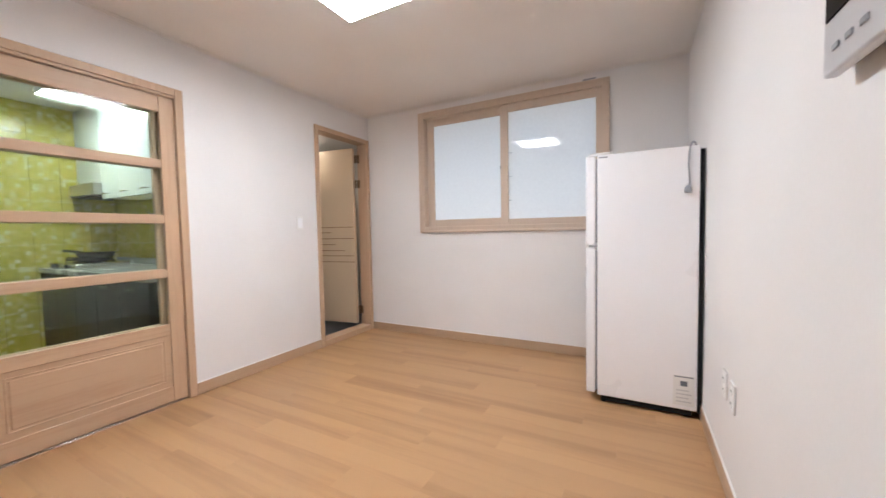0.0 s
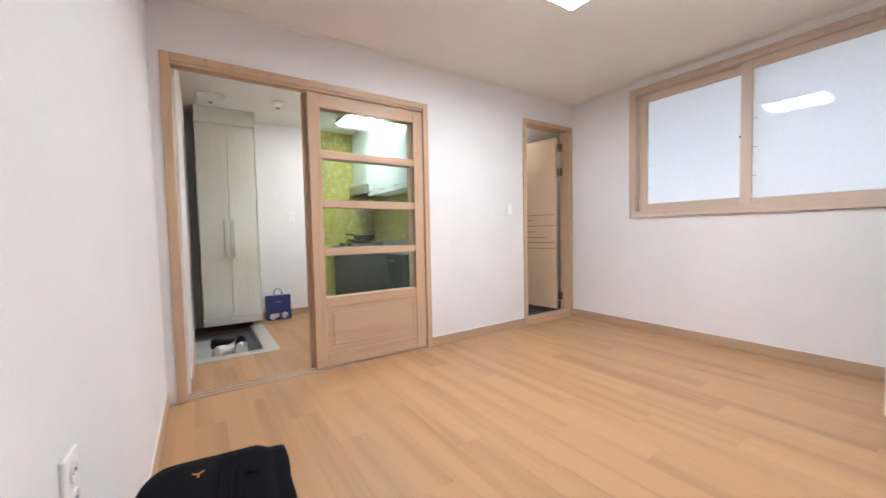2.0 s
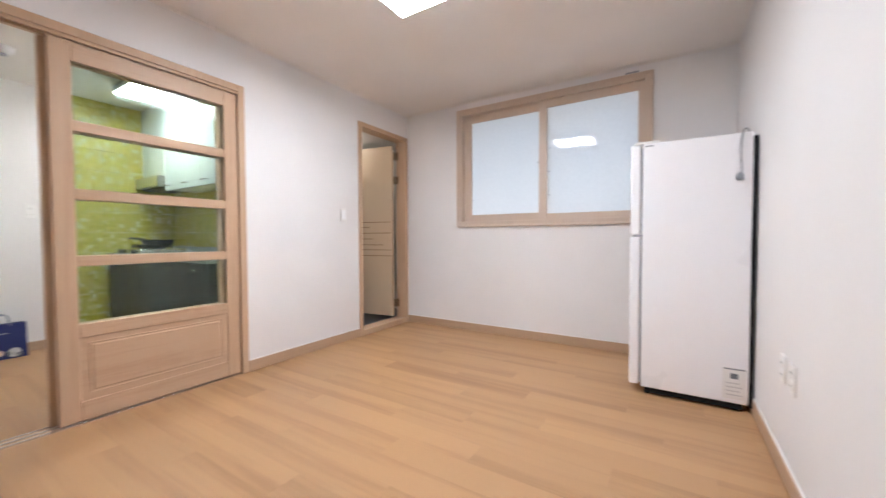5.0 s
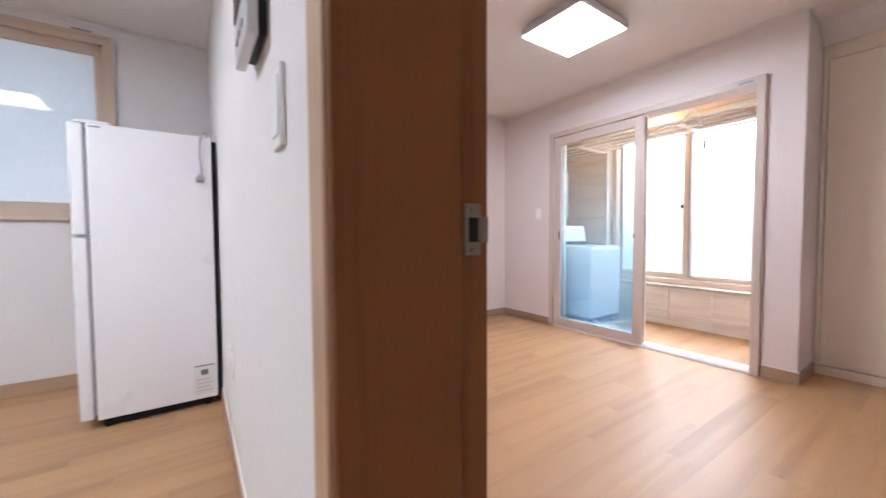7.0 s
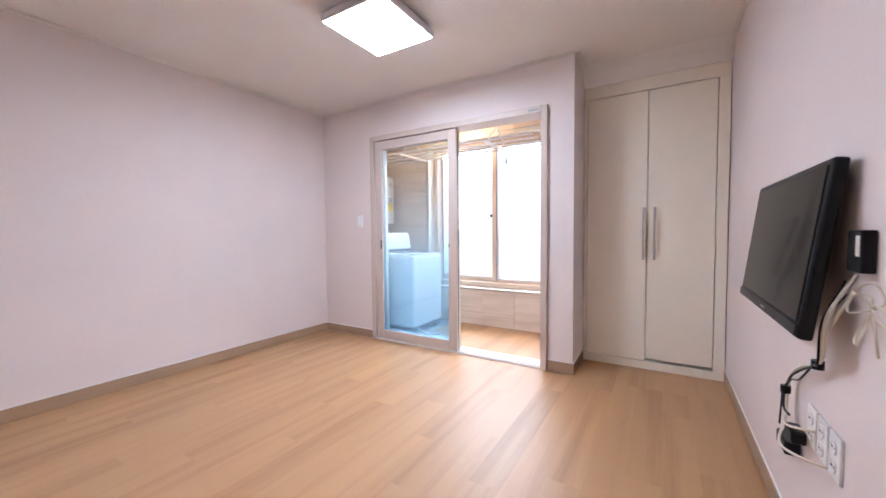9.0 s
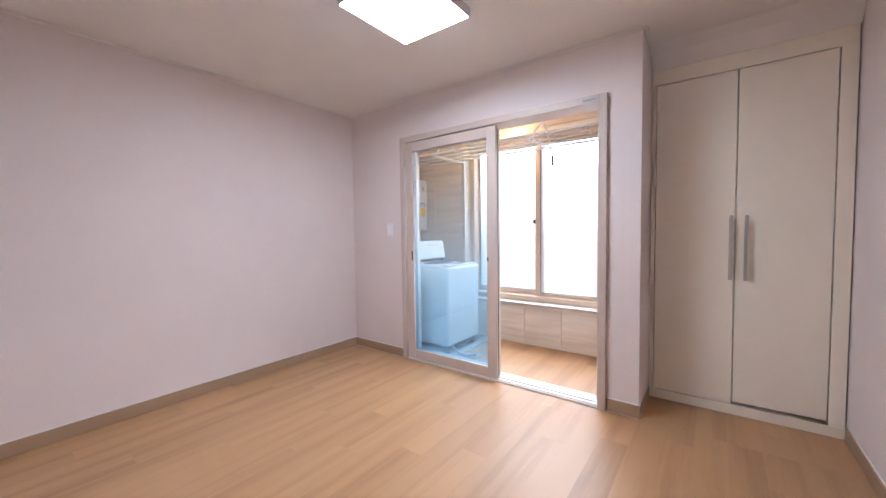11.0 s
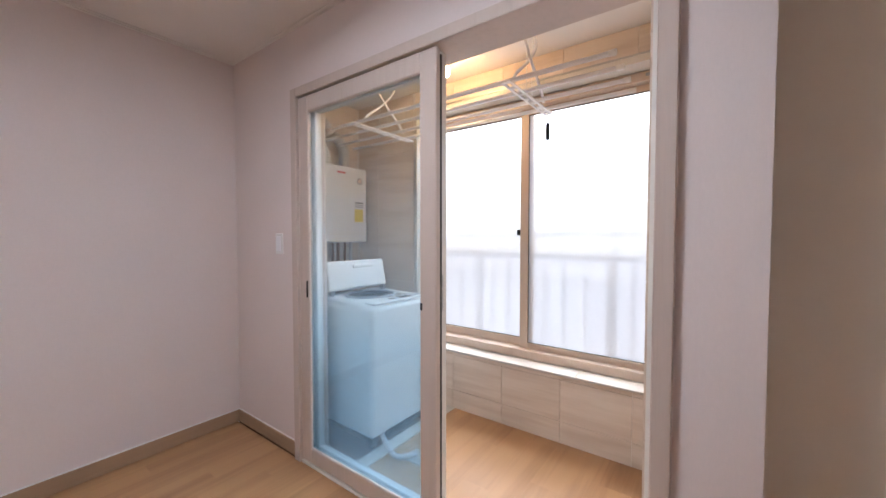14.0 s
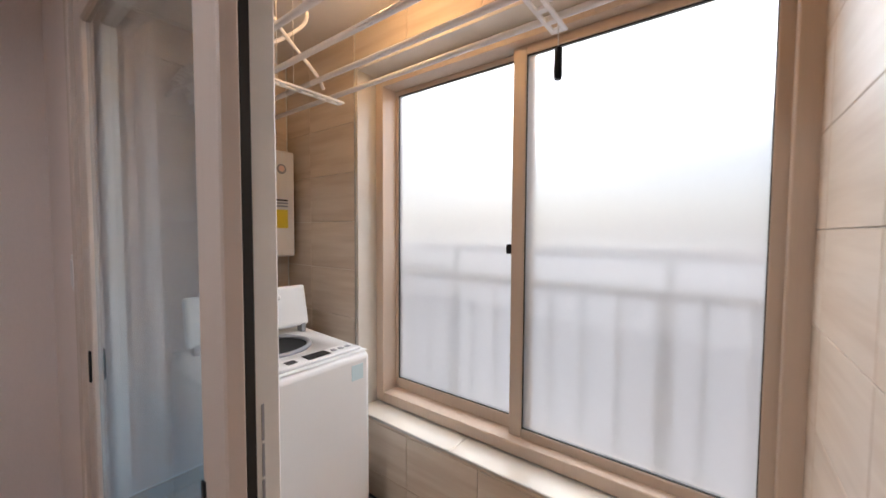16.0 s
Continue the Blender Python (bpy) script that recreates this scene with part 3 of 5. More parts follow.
# ---- living room window ----
win = thing("window_1", (0.75, YB, 1.1), "tan framed sliding window with frosted bluish glass", "window", kind="structure")
for bm in casing("y", (YB - 0.022, YB + 0.12), -0.134, 1.645, 1.112, 2.306, 0.042):
    part("window_frame", bm, SASH, win)
for bm in casing("y", (YB - 0.030, YB - 0.004), -0.152, 1.663, 1.094, 2.324, 0.022):
    part("window_trim", bm, SASH, win)


def sash(parent, axis, p, a0, a1, z0, z1, w, pane_mat, frame_mat):
    """A sash with bars of width w (or w[0] at a0, w[1] elsewhere), a pane and its gasket."""
    wl, w = w if isinstance(w, tuple) else (w, w)
    bars = casing(axis, p, a0, a1, z0, z1, w)
    if wl != w:
        bars[0].free()
        bars[0] = one(*slab(axis, p, (a0, a0 + wl), (z0, z1)), 0.003)
    first = part("sash", bars[0], frame_mat, parent)
    for b in bars[1:]:
        part("sash_bar", b, frame_mat, first)
    m = (p[0] + p[1]) / 2
    pane = part("pane", one(*slab(axis, (m - 0.0025, m + 0.0025), (a0 + w - 0.004, a1 - w + 0.004), (z0 + w - 0.004, z1 - w + 0.004))), pane_mat, first)
    pane.visible_shadow = False
    gk = casing(axis, (p[0] + 0.004, p[1] - 0.004), a0 + w - 0.0035, a1 - w + 0.0035, z0 + w - 0.0035, z1 - w + 0.0035, 0.006, bevel=0)
    for b in gk:
        part("gasket", b, GASKET if pane_mat == FROST_B else frame_mat, first)
    return first


sash(win, "y", (YB + 0.055, YB + 0.085), -0.092, 0.80, 1.147, 2.27, 0.075, FROST_A, SASH)
near = sash(win, "y", (YB + 0.012, YB + 0.042), 0.725, 1.632, 1.135, 2.27, 0.072, FROST_A, SASH)
bm = lathe([(0.012, -0.012), (0.012, 0.012)], (0.722, YB + 0.048, 1.70), 12, "y")
part("latch", bm, BLACK, win, "small black window latch")
part("maker_plate", one((1.46, YB - 0.0315, 2.325), (1.56, YB - 0.029, 2.338)), GREY, win)
for a in (-0.03, 0.80):
    for z in (1.38, 1.60, 1.82):
        part("film_mark", one((a, YB + (0.066 if a < 0 else 0.023), z), (a + 0.03, YB + (0.0672 if a < 0 else 0.0242), z + 0.004)), GREY, win)

# ---- bedroom door ----
door = thing("door_3", (XB, 0.9, 0), "open cream bedroom door in a brown wooden frame", "door", kind="structure")
# jamb and rabbet faces: reveal shade is in their colour
part("door_jamb", boxes([((XR - 0.012, 1.25, 0.0), (XB - 0.045, 1.262, 2.05)), ((XR + 0.001, 1.2621, 0.0), (XB - 0.045, 1.284, 2.05))], 0.002), JAMB_SHADED, door)
part("door_rabbet", one((XB - 0.045, 1.262, 0.0), (XB + 0.012, 1.284, 2.05), 0.003), JAMB_SHADED, door)
part("door_casing", one((XR - 0.016, 1.269, 0.0), (XR - 0.0005, 1.326, 2.11), 0.004, 2), TAN, door)
part("door_casing", one((XB + 0.0005, 1.2845, 0.0), (XB + 0.014, 1.326, 2.11), 0.004, 2), TAN, door)
part("door_jamb", one((XR - 0.012, YL + 0.0005, 0.0), (XB - 0.0005, 0.545, 2.05), 0.003), JAMB_SHADED, door)
part("door_rabbet", one((XB, WB + 0.0005, 0.0), (XB + 0.012, 0.545, 2.05), 0.003), JAMB_SHADED, door)
part("door_head", one((XR - 0.012, 0.546, 2.02), (XB + 0.012, 1.249, 2.08), 0.003), JAMB_SHADED, door)
plate = bmesh.new()
box(plate, (2.368, 1.259, 0.960), (2.396, 1.2625, 1.031), 0.001)
sp = part("strike_plate", plate, DULL, door, "satin steel strike plate")
part("lip", one((2.394, 1.2570, 0.978), (2.4085, 1.2612, 1.013), 0.0015), DULL, sp)
part("bolt_hole", one((2.375, 1.2578, 0.979), (2.390, 1.2595, 1.012)), DARK, sp)
for z in (0.9685, 1.022):
    part("screw", lathe([(0.0035, -0.0012), (0.0035, 0.001), (0.002, 0.0015)], (2.382, 1.2588, z), 10, "y"), DULL, sp)
turn, hinge = Matrix.Rotation(radians(1.8), 3, "Z"), (XB + 0.012, 0.558, 0)
leaf = part("leaf", one((XB + 0.014, 0.558, 0.012), (XB + 0.712, 0.594, 2.015), 0.004, 2, turn, hinge), CREAM_DOOR, door)
# darker strips on the face stand in for shaded grooves
bm = bmesh.new()
for x0, x1, z in ((0.03, 0.69, 0.79), (0.03, 0.69, 1.22), (0.25, 0.55, 0.86), (0.25, 0.55, 0.93), (0.03, 0.5, 1.02)):
    box(bm, (XB + x0, 0.5935, z), (XB + x1, 0.5948, z + 0.005), 0, 1, turn, hinge)
part("groove", bm, BATH_DOOR, leaf)
c = Vector(hinge) + turn @ Vector((0.645, 0.037, 0.972))
bm = lathe([(0.025, 0.0), (0.027, 0.006), (0.024, 0.012), (0.011, 0.016), (0.010, 0.040), (0.012, 0.044), (0.009, 0.049)], c, 20, "y")
rose = part("door_handle", bm, CHROME, leaf, "chrome lever handle")
bm = tube(curve_points([c + Vector((0.0, 0.042, 0)), c + Vector((-0.025, 0.045, 0.002)), c + Vector((-0.06, 0.043, 0.003)), c + Vector((-0.085, 0.036, 0.002))], 5), 0.008, 10, radii=None)
part("door_lever", bm, CHROME, leaf, "chrome lever")

# ---- balcony sliding door ----
door = thing("door_4", (XW, 2.6, 0), "half-open glazed balcony sliding door with pale pinkish frame", "sliding door", kind="structure")
for bm in casing("x", (XW - 0.030, XW + 0.16), 1.692, 3.487, 0.0, 2.056, 0.05, False):
    part("door_frame", bm, SASH_B, door)
part("sill_track", one((XW - 0.018, 1.743, -0.01), (XW + 0.16, 3.436, 0.012), 0.002), PVC, door)
for x in (XW - 0.006, XW + 0.041):
    part("track_rib", one((x, 1.743, 0.012), (x + 0.004, 3.436, 0.019), 0.001), PVC, door)
sash(door, "x", (XW - 0.018, XW + 0.010), 2.492, 3.428, 0.022, 1.999, 0.082, BLUE_GLASS, SASH_B)
outer = sash(door, "x", (XW + 0.024, XW + 0.064), 2.500, 3.410, 0.022, 1.999, 0.078, GLASS_O, PVC)
part("brush_seal", one((XW + 0.0105, 2.494, 0.03), (XW + 0.0235, 2.4995, 1.98)), GASKET, door)
part("latch", one((XW - 0.024, 3.352, 0.93), (XW - 0.0175, 3.366, 1.02), 0.003), BLACK, door, "black finger latch")
for z0, z1 in ((0.955, 0.985), (0.99, 1.04), (1.045, 1.10)):
    part("print_bar", one((XW + 0.034, 2.4990, z0), (XW + 0.038, 2.4998, z1)), GREY, outer)
part("catch", one((XW - 0.022, 2.562, 0.955), (XW - 0.0175, 2.574, 0.985), 0.002), BLACK, door)
part("maker_plate", one((XW - 0.0315, 1.757, 2.020), (XW - 0.0298, 1.842, 2.035)), GREY, door)

# ---- balcony window ----
win = thing("window_2", (6.46, 2.6, 0.45), "wide tan framed sliding balcony window with frosted glass", "window", kind="structure")
for bm in casing("x", (6.405, 6.56), 1.768, 3.450, 0.435, 2.165, 0.055):
    part("window_frame", bm, SASH, win)
sash(win, "x", (6.502, 6.532), 2.60, 3.438, 0.484, 2.148, 0.060, FROST_B, SASH)
sash(win, "x", (6.455, 6.485), 1.800, 2.672, 0.470, 2.130, (0.058, 0.058), FROST_B, SASH)
part("sticker", one((6.4765, 1.938, 1.902), (6.4772, 2.012, 1.985)), FROST_B, win, "small grey sticker on the outer side")
part("latch", lathe([(0.013, -0.02), (0.016, 0.0), (0.013, 0.02)], (6.478, 2.690, 1.285), 12, "z"), BLACK, win, "small black window latch")
part("maker_plate", one((6.4035, 1.82, 2.134), (6.4052, 1.92, 2.152)), GREY, win)
solo("window_reveal", boxes([((6.285, 3.452, 0.43), (6.56, 3.468, 2.206)), ((6.285, 1.767, 2.168), (6.56, 3.452, 2.206))], 0.002), SILL, "cream tiled reveal round the balcony window", "reveal", kind="structure")
solo("edge_trim", boxes([((6.279, 3.465, 0.43), (6.2845, 3.474, 2.206)), ((6.279, 1.77, 2.206), (6.2845, 3.474, 2.215)), ((6.262, 1.77, 0.424), (6.2675, 3.45, 0.4345))], 0.001), STEEL, "thin metal tile edge trim", "trim", kind="structure")
for y0, y1 in ((1.77, 2.24), (2.2415, 2.85), (2.8515, 3.4505)):
    solo("sill_slab", one((6.268, y0, 0.418), (6.404, y1, 0.434), 0.003), SILL, "glossy cream sill tile under the balcony window", "window sill", "sill tiles", "structure")


# ---- lamps ----
def panel_lamp(name, x0, x1, y0, y1, z, lit, label):
    lamp = thing(name, ((x0 + x1) / 2, (y0 + y1) / 2, z), label, "ceiling lamp")
    part("base", one((x0 + 0.03, y0 + 0.03, z - 0.03), (x1 - 0.03, y1 - 0.03, z), 0.004), LAMP_RIM, lamp)
    part("rim", one((x0, y0, z - 0.078), (x1, y1, z - 0.03), 0.012, 3), LAMP_RIM, lamp)
    part("diffuser", one((x0 + 0.012, y0 + 0.012, z - 0.0825), (x1 - 0.012, y1 - 0.012, z - 0.0785), 0.0015), lit, lamp, "glowing white diffuser")


panel_lamp("ceiling_lamp", 0.385, 0.885, 2.10, 2.60, H, LIT_A, "square glowing LED ceiling lamp in the living room")
panel_lamp("ceiling_lamp", 3.935, 4.440, 2.185, 2.655, H, LIT_B, "square glowing LED ceiling lamp in the bedroom")
panel_lamp("kitchen_lamp", -2.35, -1.70, 2.00, 2.24, HK, LIT_K, "long glowing LED kitchen ceiling lamp")


# ---- small wall fittings ----
def face_plate(name, axis, p, s, a, z, w, h, label, category, group, sockets=0, rocker=0):
    """A wall plate on the plane p, facing s, centred at a and z, with sockets or rockers."""
    d = 0.009
    t = thing(name, (p, a, z) if axis == "x" else (a, p, z), label, category, group)
    lo, hi = sorted((p, p + s * d))
    part("plate", one(*slab(axis, (lo, hi), (a - w / 2, a + w / 2), (z - h / 2, z + h / 2)), 0.003, 2), PLASTIC, t)
    for k in range(sockets):
        zc = z + (k - (sockets - 1) / 2) * h * 0.42
        c = (p + s * d, a, zc) if axis == "x" else (a, p + s * d, zc)
        prof = [(0.019, -0.001), (0.019, 0.003), (0.016, 0.0035), (0.015, 0.001)]
        part("socket", lathe([(r, q * s) for r, q in prof], c, 18, axis), PLASTIC, t)
        for e in (-0.008, 0.008):
            lo, hi = sorted((p + s * (d + 0.0005), p + s * (d + 0.0022)))
            part("pin_hole", one(*slab(axis, (lo, hi), (a + e - 0.0025, a + e + 0.0025), (zc - 0.0025, zc + 0.0025))), DARK, t)
    for k in range(rocker):
        ww = (w - 0.02) / rocker
        a0 = a - (w - 0.02) / 2 + k * ww
        lo, hi = sorted((p + s * d, p + s * (d + 0.004)))
        part("rocker", one(*slab(axis, (lo, hi), (a0 + 0.001, a0 + ww - 0.001), (z - h * 0.36, z + h * 0.36)), 0.002, 2), WHITE, t)
    return t


face_plate("light_switch", "x", XL, 1, 3.235, 1.205, 0.07, 0.12, "white light switch beside the bathroom door", "light switch", "light switches", rocker=1)
face_plate("light_switch", "x", XR, -1, 1.552, 1.205, 0.072, 0.135, "white light switch below the intercom", "light switch", "light switches", rocker=1)
face_plate("light_switch", "x", XW, -1, 3.655, 1.215, 0.07, 0.12, "white light switch beside the balcony door", "light switch", "light switches", rocker=1)
face_plate("wall_socket", "y", YL, 1, 1.01, 0.585, 0.07, 0.115, "white double wall socket above the backpack", "wall socket", "wall sockets", sockets=2)
for y in (2.66, 2.80):
    face_plate("wall_socket", "x", XR, -1, y, 0.44, 0.07, 0.115, "white wall socket near the refrigerator", "wall socket", "wall sockets", sockets=2)
face_plate("wall_socket", "x", KX, 1, 1.61, 1.225, 0.07, 0.12, "white double wall socket in the kitchen", "wall socket", "wall sockets", sockets=2)
for x in (3.737, 3.822, 3.907):
    face_plate("wall_socket", "y", WB, 1, x, 0.495, 0.074, 0.118, "white wall socket under the television", "wall socket", "wall sockets", sockets=2)

# ---- intercom ----
ic = thing("intercom", (XR, 1.745, 1.368), "silver video intercom with a black screen on the wall", "intercom")
part("mount", one((XR - 0.018, 1.665, 1.380), (XR, 1.825, 1.638), 0.003), BLACK, ic)
case = part("case", one((XR - 0.040, 1.648, 1.366), (XR - 0.018, 1.842, 1.653), 0.005, 2), SILVER, ic, "silver plastic case")
part("screen", one((XR - 0.043, 1.662, 1.458), (XR - 0.0395, 1.828, 1.640), 0.002), SCREEN, ic, "glossy black screen")
for y in (1.70, 1.745, 1.79):
    part("button", one((XR - 0.043, y - 0.012, 1.400), (XR - 0.0395, y + 0.012, 1.412), 0.002), GREY, ic)

# ---- refrigerator ----
FY0, FY1 = 3.385, 3.985
fr = thing("refrigerator", (1.9, 3.7, 0), "tall white two-door refrigerator standing against the wall", "refrigerator")
part("body", one((1.645, FY0, 0.045), (2.172, FY1, 1.555), 0.006, 2), WHITE, fr)
part("back_panel", one((2.1725, FY0 + 0.012, 0.03), (2.194, FY1 - 0.012, 1.535), 0.003), BLACK, fr, "black compressor back")
part("plinth", one((1.665, FY0 + 0.01, 0.012), (2.15, FY1 - 0.01, 0.0445), 0.003), BLACK, fr)
for z0, z1 in ((0.055, 0.985), (0.998, 1.552)):
    d = part("door", one((1.578, FY0 - 0.002, z0), (1.634, FY1 + 0.002, z1), 0.010, 3), WHITE, fr)
    part("door_seal", one((1.6345, FY0 + 0.012, z0 + 0.02), (1.6445, FY1 - 0.012, z1 - 0.02)), GREY, d)
part("hinge_cover", one((1.60, FY0 + 0.01, 1.5555), (1.73, FY0 + 0.07, 1.572), 0.004, 2), PLASTIC, fr)
part("middle_hinge", one((1.595, FY0 + 0.004, 0.9855), (1.66, FY0 + 0.04, 0.9975)), GREY, fr)
for x in (1.68, 2.12):
    for y in (FY0 + 0.04, FY1 - 0.04):
        part("foot", lathe([(0.016, 0.0), (0.016, 0.0119)], (x, y, 0.0), 12), BLACK, fr)
st = part("sticker", one((2.055, FY0 - 0.0012, 0.07), (2.16, FY0 - 0.0002, 0.245)), PLASTIC, fr, "printed energy sticker")
part("print_bar", one((2.060, FY0 - 0.0018, 0.236), (2.155, FY0 - 0.0013, 0.242)), SHOE_GREY, st)
for i in range(4):
    part("print_bar", one((2.07, FY0 - 0.0018, 0.090 + i * 0.022), (2.145 - 0.012 * (i % 2), FY0 - 0.0013, 0.097 + i * 0.022)), LAMP_RIM, st)
part("print_patch", one((2.09, FY0 - 0.0018, 0.185), (2.125, FY0 - 0.0013, 0.215)), SHOE_GREY, st)
cord = part("power_cord", tube(curve_points([(2.165, FY0 + 0.05, 1.54), (2.145, FY0 + 0.01, 1.575), (2.125, FY0 - 0.008, 1.555), (2.115, FY0 - 0.010, 1.46), (2.122, FY0 - 0.010, 1.36), (2.118, FY0 - 0.012, 1.325)], 6), 0.004, 8), GREY, fr, "grey power cord hanging down")
part("plug", lathe([(0.008, 0.03), (0.017, 0.018), (0.019, 0.0), (0.017, -0.012)], (2.114, FY0 - 0.020, 1.305), 14), GREY, cord)
part("maker_mark", one((1.655, FY0 - 0.0012, 1.535), (1.70, FY0 - 0.0002, 1.543)), GREY, fr)

# ---- backpack ----
def cushion(cx, cy, sx, sy, z0, z1, power=6.0, yaw=0.0, dome=0.012, edge=8.0, wrinkle=0.006):
    """A stuffed, soft-edged body: a rounded rectangle in plan, with rounded rims and a domed, creased top."""
    bm, rings, seg = bmesh.new(), [], 56
    turn = Matrix.Rotation(radians(yaw), 3, "Z")
    levels = [(0.0, 0.90), (0.03, 0.97)] + [(k / 10, 1 + 0.02 * math.sin(k * 0.31)) for k in range(1, 9)] + [(0.88, 0.995), (0.94, 0.975), (0.975, 0.94), (1.0, 0.88), (1.015, 0.74), (1.025, 0.5), (1.03, 0.22)]
    for hgt, f in levels:
        ring = []
        for k in range(seg):
            a = 2 * math.pi * k / seg
            c, q = math.cos(a), math.sin(a)
            rad = (abs(c) ** power + abs(q) ** power) ** (-1 / power)
            p = turn @ Vector((rad * c * sx / 2 * f, rad * q * sy / 2 * f, 0)) + Vector((cx, cy, 0))
            p.z = z0 + (z1 - z0) * min(hgt, 1.0) + dome * max(0.0, hgt - 0.97) / 0.06
            if hgt > 0.02:
                p += noise.noise_vector(p * 11) * wrinkle + noise.noise_vector(p * 31) * wrinkle * 0.35
            ring.append(bm.verts.new(p))
        rings.append(ring)
    for a, b in zip(rings, rings[1:]):
        for k in range(seg):
            bm.faces.new((a[k], a[(k + 1) % seg], b[(k + 1) % seg], b[k])).smooth = True
    bm.faces.new(rings[0][::-1])
    bm.faces.new(rings[-1]).smooth = True
    return bm


bp = thing("backpack", (0.935, 0.64, 0), "black nylon backpack standing on the floor against the wall", "backpack")
BAG = Matrix.Translation((0.935, 0.634, 0.030)) @ Matrix.Rotation(radians(-6), 4, "Z")


def on_bag(points):
    return [BAG @ Vector(p) for p in points]


part("main_compartment", cushion(0.935, 0.634, 0.57, 0.320, 0.003, 0.396, 6.5, -6, 0.008, wrinkle=0.004), FABRIC, bp)
c = BAG @ Vector((0.0, 0.152, 0))
part("front_pocket", cushion(c.x, c.y, 0.52, 0.07, 0.003, 0.388, 6.0, -6, 0.004), FABRIC, bp)
c = BAG @ Vector((-0.245, 0.02, 0))
part("side_pocket", cushion(c.x, c.y, 0.05, 0.18, 0.003, 0.22, 4.0, -6, 0.006), FABRIC2, bp)
for y in (0.028, 0.052):
    part("webbing", tube(curve_points(on_bag([(-0.225, y, 0.3705), (-0.10, y - 0.004, 0.3755), (0.04, y, 0.3765), (0.20, y, 0.372)]), 6), 0.0045, 6), FABRIC2, bp)
part("zip", tube(curve_points(on_bag([(-0.10, 0.118, 0.364), (-0.115, 0.09, 0.3745), (-0.09, 0.072, 0.3765), (0.02, 0.068, 0.377), (0.18, 0.07, 0.374)]), 6), 0.005, 6), FABRIC2, bp)
part("grab_handle", tube(curve_points(on_bag([(0.04, -0.045, 0.372), (0.045, -0.03, 0.396), (0.045, 0.03, 0.400), (0.04, 0.05, 0.370)]), 6), 0.006, 8), GASKET, bp, "glossy black grab handle")
part("shoulder_strap", tube(curve_points(on_bag([(0.18, -0.10, 0.36), (0.268, -0.08, 0.30), (0.272, -0.06, 0.16), (0.262, -0.03, 0.02)]), 6), 0.013, 8), FABRIC2, bp)
bm = bmesh.new()
for a in (90, 215, 325):
    c, q = math.cos(radians(a)), math.sin(radians(a))
    tube([(0.778, 0.628, 0.411), (0.778 + 0.014 * q, 0.628 + 0.014 * c, 0.411)], 0.0024, 6, bm)
part("badge", bm, ORANGE, bp, "small orange three-armed badge")

# ---- shoe cabinet and entrance ----
def bar_handle(y, z0, z1, x, parent, s=1, axis="x"):
    """A flat steel bar on two posts in front of the plane x."""
    bm = bmesh.new()
    lo, hi = sorted((x + s * 0.022, x + s * 0.032))
    box(bm, (lo, y - 0.009, z0), (hi, y + 0.009, z1), 0.003, 2)
    for z in (z0 + 0.02, z1 - 0.032):
        lo, hi = sorted((x, x + s * 0.0225))
        box(bm, (lo, y - 0.007, z), (hi, y + 0.007, z + 0.012), 0.002)
    part("handle", bm, STEEL, parent, "brushed steel bar handle")


sc = thing("shoe_cabinet", (-2.8, 0.93, 0.1), "tall pale two-door shoe cabinet hung over the entrance floor", "shoe cabinet")
part("carcass", one((-2.978, 0.655, 0.085), (-2.664, 1.205, 2.30), 0.002), SHOE_CAB, sc)
part("bottom_rail", one((-2.6635, 0.655, 0.06), (-2.618, 1.205, 0.128), 0.002), SHOE_CAB, sc)
part("top_rail", one((-2.6635, 0.655, 2.165), (-2.618, 1.205, 2.328), 0.002), SHOE_CAB, sc)
for y0, y1, h in ((0.660, 0.9245, 0.878), (0.9295, 1.1895, 0.958)):
    d = part("door", one((-2.641, y0, 0.132), (-2.618, y1, 2.161), 0.002), SHOE_CAB, sc)
    bar_handle(h, 0.775, 1.17, -2.618, d)
part("side_panel", one((-2.6635, 1.193, 0.132), (-2.614, 1.207, 2.164), 0.002), SHOE_CAB, sc)
solo("entrance_pit", boxes([((-2.66, 0.42, -0.07), (-1.58, 1.19, -0.045))]), DARK_TILE, "dark sunken entrance floor", "floor", kind="structure")
solo("entrance_kerb", boxes([((-1.69, 0.575, -0.06), (-1.575, 1.205, 0.004)), ((-2.70, 1.085, -0.06), (-1.6905, 1.205, 0.004)), ((-2.3, 0.575, -0.06), (-1.6905, 0.70, 0.004))], 0.003), GRANITE, "grey stone kerb around the entrance pit", "kerb", kind="structure")
ed = thing("door_5", (-2.4, 0.5, 0), "dark grey steel front door", "door", kind="structure")
part("leaf", one((-2.62, 0.455, -0.06), (-2.18, 0.50, 2.015), 0.004), plain("front_door_steel", (0.14, 0.12, 0.11), 0.4), ed)
part("door_frame", one((-2.195, 0.42, -0.06), (-2.18, 0.568, 2.015), 0.002), GREY, ed)


